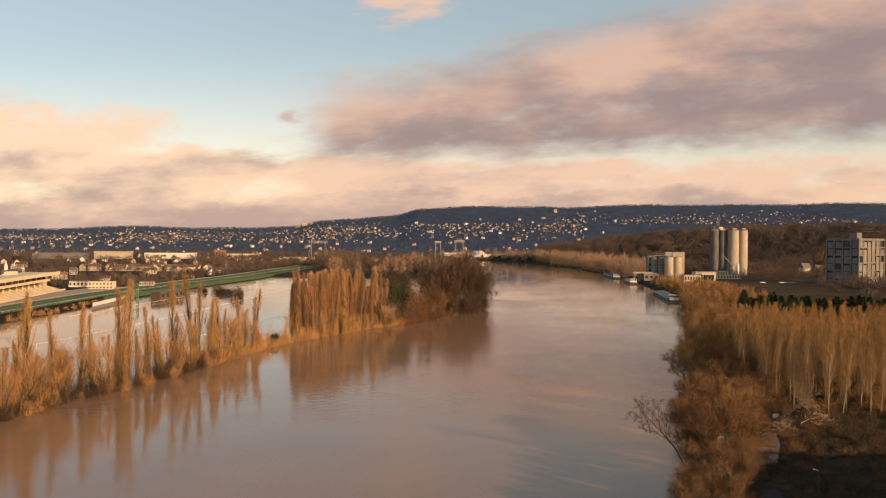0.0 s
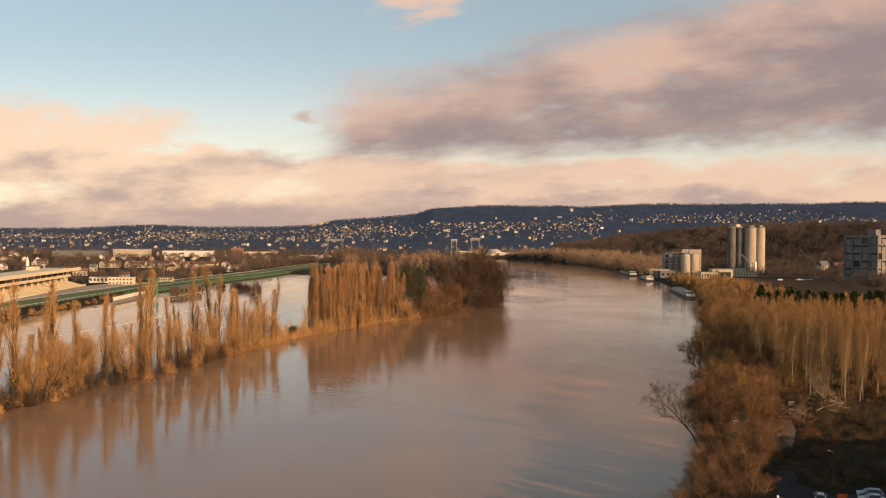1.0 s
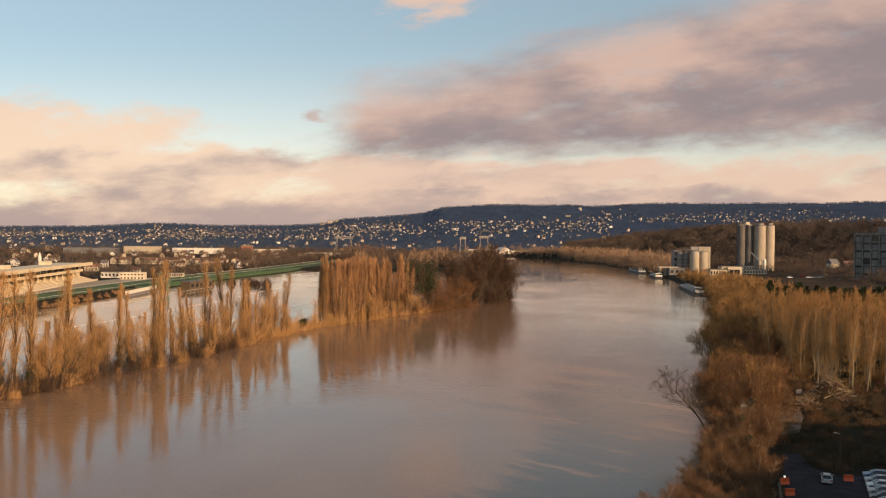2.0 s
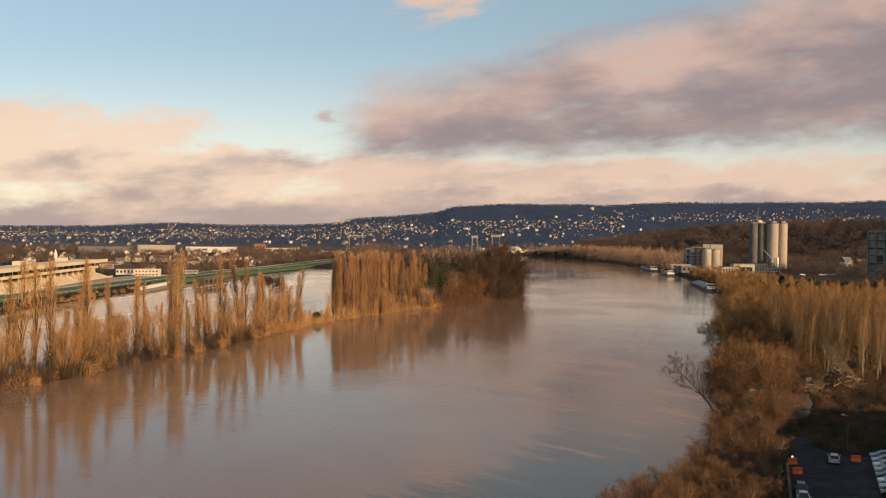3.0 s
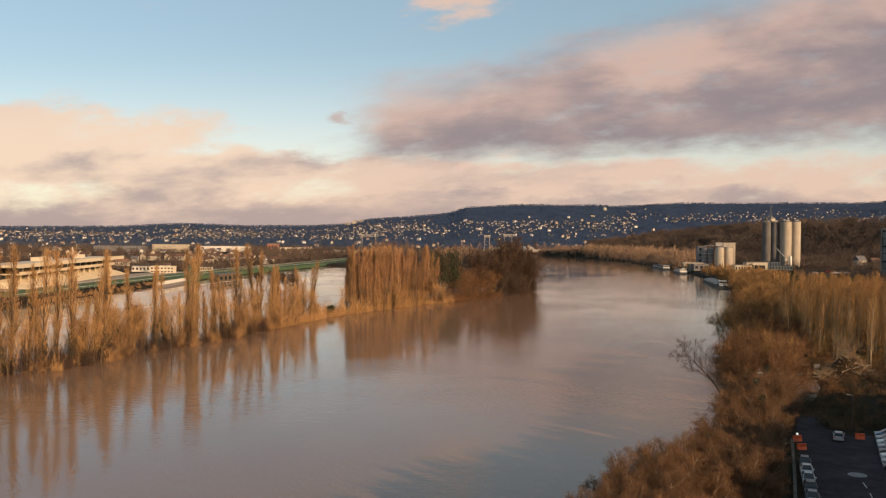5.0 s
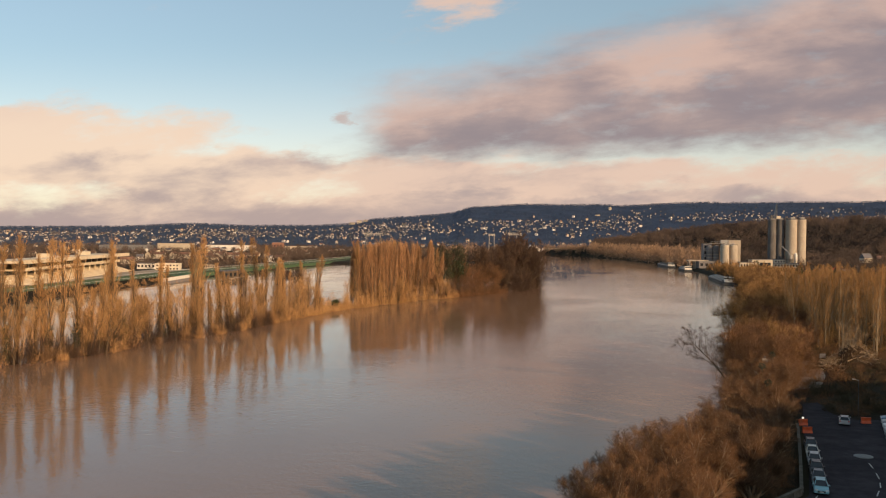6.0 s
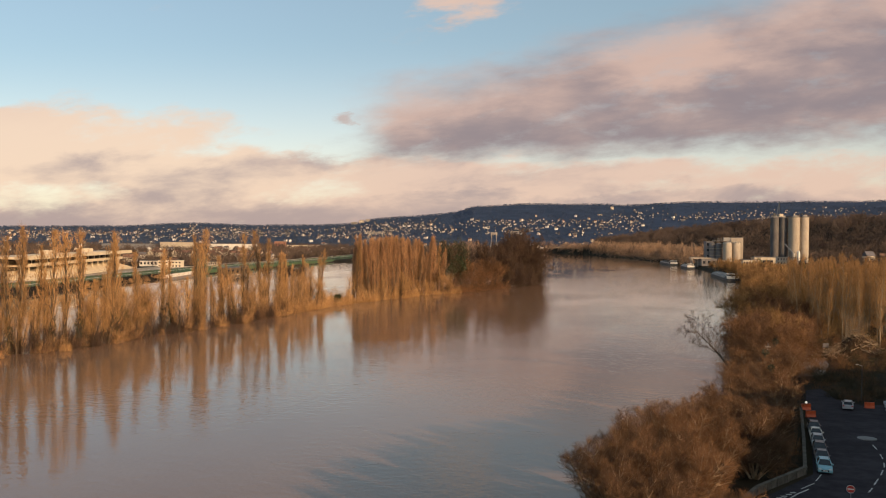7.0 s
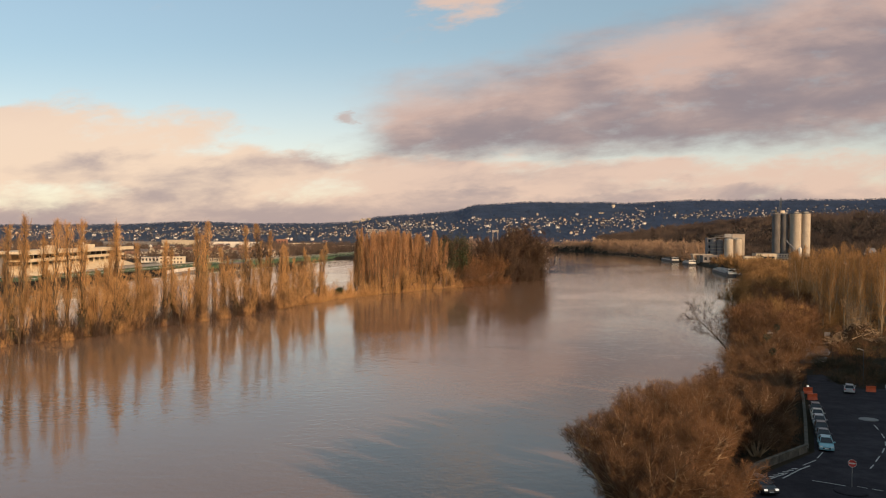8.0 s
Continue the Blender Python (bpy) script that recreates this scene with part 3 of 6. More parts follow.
# mixed trees of the island's end
for y, inland, size, kind in [(462, 7, .7, 2), (470, 14, .9, 2), (478, 6, .5, 2), (486, 15, 1.0, 3), (494, 3, .55, 2), (498, 11, 1.2, 2), (505, 18, 1.0, 3), (512, 6, 1.1, 2),
                              (520, 12, 1.1, 3), (528, 5, .9, 2), (534, 9, 1.0, 3), (516, 3, .8, 2), (508, 4, .7, 2), (482, 3, .7, 2), (500, 3, .6, 2)]:
    proto = rnd.choice({2: RED_ROUND, 3: DUSKY}[kind])
    tagged(plant(proto, left_bank(y) - inland, y, 0.3, size * 1.6, rnd=rnd), group="island trees")
for y, inland, size in [(541, 8, 1.4), (550, 12, 1.75), (556, 5, 1.5), (563, 9, 2.0), (570, 6, 1.6), (576, 3, 1.3), (580, 9, 1.5), (566, 3, 1.2), (558, 16, 1.7), (546, 17, 1.5), (534, 4, 1.1)]:
    tagged(plant(rnd.choice(DUSKY), left_bank(y) - inland, y, 0.2, size * 1.15, rnd=rnd), group="island trees")


def brush(name, label, spots, mat, seed, per=220, wide=0.07, long=0.38, up=0.9):
    """Many bushy clumps of twigs as one mesh. spots: (x, y, z, radius, height)."""
    rng = np.random.default_rng(seed)
    g = Geo()
    for x, y, z, r, h in spots:
        p = rng.normal(size=(per, 3))
        p /= np.linalg.norm(p, axis=1, keepdims=True)
        p *= rng.uniform(0.0, 1.0, (per, 1)) ** 0.45
        p[:, 2] = np.abs(p[:, 2])
        base = p * (r, r, h) * 0.8 + (x, y, z)
        ways = p * (0.8, 0.8, 0.5) + rng.normal(0, 0.4, (per, 3)) + (0, 0, up)
        g.shards(base, ways, rng.uniform(0.5, 1.3, per) * long * (r + h) / 2, rng.uniform(0.6, 1.4, per) * wide, rng)
    return tagged(part(name, g, mat), label, "undergrowth", kind="stuff")


spots = []
for k in range(760):
    y = rnd.uniform(150, 590)
    r = rnd.uniform(1.6, 3.4)
    spots.append((left_bank(y) - rnd.uniform(-1.6, 9), y, -0.2, r, rnd.uniform(2.0, 5.0) if rnd.random() < 0.6 else rnd.uniform(5, 11)))
brush("bank_scrub", "golden brown scrub standing in flood water along the bank", [b for b in spots if b[1] < 475 and (b[1] > 310 or b[3] < 2.3)], M_GOLD, 5, 210, 0.06, 0.42, 0.9)
brush("island_scrub", "russet scrub at the island's edge", [b for b in spots if 475 <= b[1] < 528], M_RUSSET, 7, 230, 0.08, 0.36, 0.6)
dark = [(left_bank(y) - rnd.uniform(-1.5, 14), y, -0.3, rnd.uniform(3.5, 6), rnd.uniform(9, 23)) for y in np.linspace(533, 585, 52)]
brush("island_thicket", "dense dark thicket down to the water at the island's end", dark, M_DARKTWIG, 17, 420, 0.085, 0.36, 0.8)
for y, inland, size in ((497, 9, 1.55), (503, 6, 1.3)):
    tagged(plant(RED_ROUND[0], left_bank(y) - inland, y, 0.2, size, rnd=rnd), group="island trees")
rust = [(left_bank(y) - rnd.uniform(0.5, 10), y, -0.3, rnd.uniform(2.4, 4.2), rnd.uniform(5, 10)) for y in np.linspace(468, 524, 32)]
brush("island_saplings", "russet saplings and scrub along the island", rust[::2], M_RUSSET, 18, 380, 0.08, 0.36, 0.8)
brush("island_thorns", "dark brown thorn scrub along the island", rust[1::2], M_DARKTWIG, 19, 380, 0.08, 0.36, 0.8)
# dark twigs added among the trunks to deepen the shade there
spots = []
for k in range(340):
    y = rnd.uniform(160, 345)
    spots.append((left_bank(y) - rnd.uniform(-1.0, 10), y, -0.2, rnd.uniform(1.4, 2.6), rnd.uniform(3, 9)))
brush("dark_bank_scrub", "dark scrub added for the shade among the bank trees", spots, M_DARKTWIG, 6, 180, 0.06, 0.45, 1.0)
retire(LOOSE[1:])

# right bank: near trees between the water and the road
for x, y, size in [(12, 72, 1.15), (18, 76, 1.1), (12, 82, 1.0), (19, 84, 1.05), (16, 92, 1.0), (25, 92, .95), (22, 100, 1.0), (31, 99, .9), (27, 107, 1.0), (36, 107, .95), (32, 115, 1.0), (40, 116, .9), (35, 123, 1.0), (43, 125, .9),
                   (39, 131, 1.0), (47, 134, .9), (42, 140, 1.0), (49, 143, 1.0), (46, 151, 1.05), (54, 154, 1.1), (51, 163, 1.15), (59, 166, 1.1), (57, 176, 1.1), (13, 63, 1.1), (19, 66, .9), (31, 94, .6), (35, 101, .6), (38, 109, .6), (40.5, 117, .6), (43, 124, .6), (45.5, 131, .6), (47, 139, .45)]:
    tagged(plant(rnd.choice(BROAD if y < 108 else BROAD_FAR), x, y, 1.2 + 0.05 * (x - right_bank(y)), size, rnd=rnd), group="trees of the near bank")
for k in range(50):
    y = 180 + 440 * (k / 49) ** 1.2
    for off in (rnd.uniform(-5, 2) if y > 270 else rnd.uniform(1, 5), rnd.uniform(4, 9), rnd.uniform(10, 17)):
        tagged(plant(rnd.choice(RED_ROUND if y < 300 and rnd.random() < 0.8 else ROUND), right_bank(y) + off, y + rnd.uniform(-4, 4), 1.2, rnd.uniform(0.8, 1.1), rnd=rnd), group="trees of the river bank")
for k in range(34):
    y = rnd.uniform(560, 830)
    tagged(plant(rnd.choice(LOOSE[:1] + ROUND), right_bank(y) + rnd.uniform(3, 16 + 40 * max(0, 1 - abs(y - 620) / 90)), y, 2.0, rnd.uniform(0.6, 0.95), rnd=rnd), group="trees of the river bank")
# poplar plantation in rows; its deeper rows are one mass
deep, count = [], 0
for j in range(44):
    for i in range(44):
        y = 226 + j * 6.4 + rnd.uniform(-1.5, 1.5)
        x = 92 + abs(y - 258) * 0.31 + i * 5.4 + rnd.uniform(-1.2, 1.2)
        if x > 0.56 * y + 14 or y > 385 or rnd.random() < 0.08:
            continue
        if count < 290 and y < 345:
            count += 1
            tagged(plant(rnd.choice(STEMS), x, y, 3.0, rnd.uniform(0.88, 1.04) - 0.0012 * (y - 230), rnd=rnd), group="poplar plantation")
        else:
            deep.append((x, y))
g, rng = Geo(), np.random.default_rng(77)
for x, y in deep:
    h = rnd.uniform(19, 24) - 0.04 * (y - 230)
    g.tube([(x, y, 3), (x + rnd.gauss(0, .3), y, 3 + h)], (0.2, 0.05), 3)
    n = 120
    up = rng.uniform(0.25, 1.0, n)
    a, r = rng.uniform(0, 6.28, n), rng.uniform(0.1, 1.6, n) * (1.15 - up)
    base = np.stack([x + r * np.cos(a), y + r * np.sin(a), 3 + h * up - 0.6], 1)
    g.shards(base, np.stack([np.cos(a) * .35, np.sin(a) * .35, np.ones(n)], 1) + rng.normal(0, 0.2, (n, 3)), rng.uniform(1.2, 3.2, n), rng.uniform(0.035, 0.075, n), rng)
tagged(part("plantation_depth", g, M_PALE), "close ranks of bare golden poplars deeper in the plantation", "woods", kind="stuff")
retire(STEMS)
retire(BROAD)
retire(RED_ROUND)
retire(BROAD_FAR)
retire(POPLARS)
retire(TAN_POPLARS)


# ---- woods and far trees ----
def woods(name, label, spots, mat, seed, per=40, wide=0.16, long=0.55):
    rng = np.random.default_rng(seed)
    g = Geo()
    n = len(spots)
    s = np.array(spots)
    p = rng.normal(size=(n, per, 3))
    p /= np.linalg.norm(p, axis=2, keepdims=True)
    p *= rng.uniform(0.2, 1.0, (n, per, 1)) ** 0.5
    r, h = s[:, None, 3:4], s[:, None, 4:5]
    base = s[:, None, :3] + p * np.concatenate([r, r, h * 0.5], 2) + np.concatenate([0 * r, 0 * r, h * 0.45], 2)
    ways = p + rng.normal(0, 0.35, p.shape) + (0, 0, 0.7)
    size = np.repeat(s[:, 3], per)
    g.shards(base.reshape(-1, 3), ways.reshape(-1, 3), rng.uniform(0.5, 1.2, n * per) * size * long * 1.6, rng.uniform(0.6, 1.4, n * per) * size * wide * 2, rng)
    return tagged(part(name, g, mat), label, "woods", kind="stuff")


def on_land(x, y):
    return land_height(x, y)


spots = []
while len(spots) < 2700:
    x, y = rnd.uniform(180, 1200), rnd.uniform(850, 2100)
    ridge = (x - 150) * 0.72 + (y - 1480) * 0.69
    if -12 < ridge < 420 and x < 0.62 * y + 60 and x > right_bank(y) + 15 and x > 0.115 * y:
        spots.append((x, y, on_land(x, y) - 1, rnd.uniform(3.5, 8.5), rnd.uniform(9, 19)))
woods("hillside_woods", "bare brown woods on the bluff behind the works", spots, M_BLUFFWOOD, 21, 170, 0.04, 0.3)
spots = []
for k in range(330):
    y = 1000 + 800 * rnd.random()
    spots.append((right_bank(y) + rnd.uniform(-3, 60), y, 0, rnd.uniform(4, 7), rnd.uniform(15, 29)))
woods("far_bank_trees", "golden bare trees along the far bank", spots, M_HAZY, 22, 170, 0.05, 0.4)
spots = []
for k in range(620):
    y = 1080 + 520 * rnd.random()
    x = left_bank(y) - rnd.uniform(2, 150 + 0.3 * (y - 1000))
    spots.append((x, y, 1, rnd.uniform(3, 6), rnd.uniform(7, 15)))
woods("river_bend_trees", "brown bare trees behind the island", spots, M_BLUFFWOOD, 23, 110, 0.05, 0.4)
spots = [(u * y, y, 2, rnd.uniform(2.2, 3.2), rnd.uniform(24, 34)) for u, y in ((rnd.uniform(-0.146, -0.098), rnd.uniform(1130, 1260)) for k in range(46))]
woods("far_poplars", "tall brown poplars beyond the flooded field", spots, material("brown_poplar_twigs", (0.11, 0.072, 0.052), (0.18, 0.118, 0.082), 0.25, 0.85, islands=0.3), 27, 260, 0.05, 0.7)
spots = [(u * y, y, 2, rnd.uniform(3.5, 8), rnd.uniform(12, 26)) for u, y in ((rnd.uniform(-0.13, 0.03) + rnd.gauss(0, 0.006), rnd.uniform(1000, 1320)) for k in range(60))]
woods("pale_willows", "pale tan bare willows beyond the island", spots[:26], M_HAZY, 28, 300, 0.035, 0.45)
woods("brown_willows", "brown bare willows beyond the island", spots[26:], M_BLUFFWOOD, 29, 300, 0.035, 0.45)
spots = []
for k in range(1900):
    y = rnd.uniform(700, 2100)
    x = track_line(y) - rnd.uniform(25, 1300) * (y / 1600)
    if x > -0.68 * y - 40 and not (-460 < x < -300 and y < 720):
        spots.append((x, y, on_land(x, y), rnd.uniform(3, 6), rnd.uniform(6, 13)))
woods("town_trees", "dark bare trees between the houses of the plain", spots, M_BLUFFWOOD, 24, 84, 0.05, 0.4)
spots = []
for k in range(700):
    y = rnd.uniform(1180, 1900)
    x = rnd.uniform(-0.30 * y, 40)
    spots.append((x, y, 2.5, rnd.uniform(3, 6), rnd.uniform(8, 15)))
woods("plain_belt", "dark brown tree belts beyond the flooded field", spots, M_BLUFFWOOD, 26, 84, 0.05, 0.4)
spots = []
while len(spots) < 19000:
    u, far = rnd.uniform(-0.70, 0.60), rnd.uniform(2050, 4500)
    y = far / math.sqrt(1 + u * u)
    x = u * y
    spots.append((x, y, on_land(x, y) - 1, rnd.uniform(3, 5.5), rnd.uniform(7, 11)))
# bare woods whose blue colour carries the haze
woods("far_woods", "woods of the distant hills with haze in their blue colour", spots, M_HAZY_FARWOOD, 25, 16, 0.16, 0.45)

# ---- cement works on the right bank ----
def tall_silo(name, label, x, y, r, top, mat, rings=9):
    t = thing(name, label, "silo", pose(x, y, 3.0), group="tall silos")
    h = top - 3.0
    part("shaft", Geo().lathe(0, 0, [(r, 0), (r, h - 1.2)], 28), mat, t, smooth=False)
    for k in range(rings):
        z = h * (k + 1) / (rings + 1)
        part("casting_band", Geo().lathe(0, 0, [(r + 0.03, z), (r + 0.07, z + 0.1), (r + 0.07, z + 0.4), (r + 0.03, z + 0.5)], 28), mat, t)
    part("roof_slab", Geo().lathe(0, 0, [(r + 0.25, h - 1.2), (r + 0.25, h - 0.3), (r * 0.4, h)], 28), M_DARKCONCRETE, t)
    rail = Geo()
    for k in range(14):
        a = k / 14 * 2 * math.pi
        b = (k + 1) / 14 * 2 * math.pi
        p, q = (r * math.cos(a), r * math.sin(a)), (r * math.cos(b), r * math.sin(b))
        rail.bar((*p, h - 0.6), (*p, h + 0.9), 0.08, 3)
        rail.bar((*p, h + 0.9), (*q, h + 0.9), 0.07, 3)
    part("railing", rail, M_DARKSTEEL, t)
    part("hopper_box", Geo().box(r * 0.2, 0, h - 0.4, r * 0.7, r * 0.6, 2.2), M_STEEL, t)
    part("base_door", Geo().box(0, -r + 0.1, 0, 3.0, 0.6, 4.0), M_DARKSTEEL, t)
    return t


for x, y, r, top, mat in ((370.6, 1048, 5.9, 60.4, M_CONCRETE), (358.3, 1046, 6.6, 60.2, M_CONCRETE), (347.0, 1052, 4.9, 59.6, M_GREYSILO), (337.6, 1053, 4.9, 59.6, M_GREYSILO)):
    tall_silo("storage_silo", "tall round concrete storage silo with faint casting bands" if mat == M_CONCRETE else "tall grey concrete silo standing in its neighbour's shade", x, y, r, top, mat)

# lattice mast and pipework over the grey silos
mast = thing("lattice_mast", "thin steel lattice mast beside the silo tops", "mast", pose(341, 1052, 61))
g = Geo()
for dx, dy in ((-1.6, -1.6), (1.6, -1.6), (1.6, 1.6), (-1.6, 1.6)):
    g.bar((dx, dy, -2), (dx * 0.25 + 1.5, dy * 0.25, 18), 0.3, 3)
part("leg_frame", g, M_STEEL, mast)
g = Geo()
for k in range(5):
    z, s0, s1 = k * 3.0, 1.6 * (1 - k * 0.15), 1.6 * (1 - k * 0.15 - 0.15)
    o0, o1 = 0.1 * z, 0.1 * (z + 3)
    g.bar((-s0 + o0, -s0, z), (s1 + o1, -s1, z + 3), 0.2, 3).bar((s0 + o0, -s0, z), (-s1 + o1, -s1, z + 3), 0.2, 3)
part("bracing", g, M_STEEL, mast)
walkway = thing("silo_walkway", "railed steel walkway across the silo tops", "walkway", pose(341.5, 1052, 59.8))
part("deck", Geo().box(0, 0, 0, 17, 2.4, 0.3), M_STEEL, walkway)
g = Geo()
for k in range(9):
    g.bar((-8 + 2 * k, -1.2, 0.3), (-8 + 2 * k, -1.2, 1.5), 0.08, 3)
g.bar((-8, -1.2, 1.5), (8, -1.2, 1.5), 0.08, 3)
part("railing", g, M_DARKSTEEL, walkway)
part("machine_house", Geo().box(3, 0, 0.3, 5, 3, 3.4), M_RENDER, walkway)
part("elevator_head", Geo().box(-5, 0, 0.3, 2.4, 2.2, 4.6), M_DARKSTEEL, walkway)

loader = thing("loading_tower", "rusty steel loading tower at the silos' foot", "tower", pose(352, 1030, 3))
for dx in (-3, 3):
    for dy in (-2, 2):
        part("leg", Geo().bar((dx, dy, 0), (dx, dy, 14), 0.3), M_DARKSTEEL, loader)
part("platform", Geo().box(0, 0, 8, 8, 6, 0.5), M_DARKSTEEL, loader)
part("hopper", Geo().lathe(0, 0, [(0.6, 3.5), (2.6, 8.5), (2.6, 13)], 14), M_STEEL, loader)
part("chute", Geo().bar((0, 0, 13), (-8, 6, 24), 0.8, 6), M_STEEL, loader)
tank = thing("white_tank", "small white upright tank at the silos' foot", "tank", pose(360, 1034, 3))
part("shell", Geo().lathe(0, 0, [(1.8, 0), (1.8, 14), (0.5, 16)], 16), M_WHITE, tank, smooth=True)
part("ladder", Geo().bar((1.9, -0.3, 0), (1.9, -0.3, 15), 0.08, 3).bar((1.9, 0.3, 0), (1.9, 0.3, 15), 0.08, 3), M_STEEL, tank)


def shed(name, label, x, y, z, sx, sy, sz, turn=0.0, wall=None, roof=None, bays=4, rows=1, category="building", gable=0.0, group=""):
    """A plain building: walls, roof, and a window to each bay on its two long sides."""
    t = thing(name, label, category, pose(x, y, z, 0, 0, turn), group=group)
    part("wall", Geo().box(0, 0, 0, sx, sy, sz), wall or M_RENDER, t)
    if gable:
        o = [(-sy / 2 - 0.5, -0.1), (sy / 2 + 0.5, -0.1), (0.0, gable)]
        part("roof", Geo().prism(o, (-sx / 2 - 0.5, 0, sz), (sx / 2 + 0.5, 0, sz), (0, 1, 0)), roof or M_ROOF, t)
    else:
        part("roof", Geo().box(0, 0, sz, sx + 0.6, sy + 0.6, 0.5), roof or M_DARKCONCRETE, t)
    storey = sz / rows
    for side in (-1, 1):
        for r in range(rows):
            for k in range(bays):
                bx = -sx / 2 + (k + 0.5) * sx / bays
                win = part("window", Geo().box(bx, side * (sy / 2 + 0.02), storey * (r + 0.35), sx / bays * 0.5, 0.12, storey * 0.42), M_GLASS, t)
    return t


# batching plant
for x, y, r, top in ((247.2, 926, 4.7, 29.5), (257.2, 929, 4.7, 29.6), (240.5, 936, 3.4, 28.0), (234.0, 938, 3.4, 28.0)):
    t = thing("cement_silo", "short round cement silo of the batching plant", "silo", pose(x, y, 3), group="batching silos")
    h = top - 3
    part("shaft", Geo().lathe(0, 0, [(r, 0), (r, h - 2.2), (r * 0.82, h - 1.0), (0.6, h)], 24), M_CONCRETE if r > 4 else M_DARKCONCRETE, t)
    for k in range(5):
        z = (h - 3) * (k + 1) / 6
        part("band", Geo().lathe(0, 0, [(r + 0.02, z), (r + 0.09, z + 0.1), (r + 0.09, z + 0.35), (r + 0.02, z + 0.45)], 24), M_CONCRETE, t)
    g = Geo()
    for k in range(10):
        a, b = k / 10 * 6.283, (k + 1) / 10 * 6.283
        g.bar((r * math.cos(a), r * math.sin(a), h - 2.2), (r * math.cos(a), r * math.sin(a), h - 0.6), 0.09, 3)
        g.bar((r * math.cos(a), r * math.sin(a), h - 0.7), (r * math.cos(b), r * math.sin(b), h - 0.7), 0.09, 3)
    part("railing", g, M_DARKSTEEL, t)
shed("plant_tower", "plain windowless concrete tower block behind the cement silos", 261, 944, 3, 13, 12, 30.5, 0, M_CONCRETE, M_DARKCONCRETE, bays=0)
shed("plant_annex", "grey steel-clad annex of the batching plant", 232, 944, 3, 9, 10, 26, 0, M_DARKCONCRETE, M_DARKCONCRETE, bays=2, rows=4)
bridge = thing("conveyor_bridge", "grey steel conveyor gantry over the silo tops", "conveyor", pose(246, 932, 29.5))
part("deck", Geo().box(0, 0, 0.4, 26, 3, 0.4), M_STEEL, bridge)
g = Geo()
for k in range(12):
    g.bar((-12.5 + 2.2 * k, -1.5, 0.6), (-12.5 + 2.2 * k, -1.5, 2.6), 0.1, 3)
part("railing", g.bar((-12.5, -1.5, 2.6), (12, -1.5, 2.6), 0.1, 3), M_STEEL, bridge)
part("head_house", Geo().box(2, 0, 0.8, 7, 3, 3.5), M_STEEL, bridge)
shed("works_office", "low cream works building with tall windows", 262, 893, 3, 17, 9, 7.5, 0, M_RENDER, M_SLATE, bays=6, rows=1)
shed("works_garage", "flat-roofed pale garage with a dark open front", 282, 915, 3, 22, 14, 10, 0, M_RENDER, M_DARKCONCRETE, bays=0)
# dark sheet over the open front, in place of the shade inside
part("garage_opening", Geo().box(3, -7.05, 0, 11, 0.3, 7), M_GLASS, bpy.data.objects["works_garage"])
shed("weigh_house", "small white weigh house with a stepped roof", 322, 958, 3, 26, 9, 5, 0, M_RENDER, M_SLATE, bays=8)
shed("weigh_tower", "small white block on the weigh house yard", 318, 966, 3, 12, 7, 9, 0, M_RENDER, M_SLATE, bays=4, rows=2)
shed("quay_store", "grey quayside store on concrete posts", 226, 925, 3, 16, 16, 7, 0, M_DARKCONCRETE, M_DARKCONCRETE, bays=3)
pier = thing("quay_gantry", "concrete loading gantry on posts at the quay", "gantry", pose(219, 930, 0))
part("deck", Geo().box(0, 0, 10.5, 22, 9, 1.2), M_CONCRETE, pier)
for dx in (-9, -3, 3, 9):
    for dy in (-3.5, 3.5):
        part("post", Geo().box(dx, dy, -3, 1.2, 1.2, 13.5), M_CONCRETE, pier)
part("railing", Geo().bar((-11, -4.4, 12.8), (11, -4.4, 12.8), 0.1, 3), M_DARKSTEEL, pier)


M_HATCH = material("pale_hatch_paint", (0.15, 0.165, 0.175), (0.25, 0.26, 0.26), 0.8, 0.6, stain=0.2)


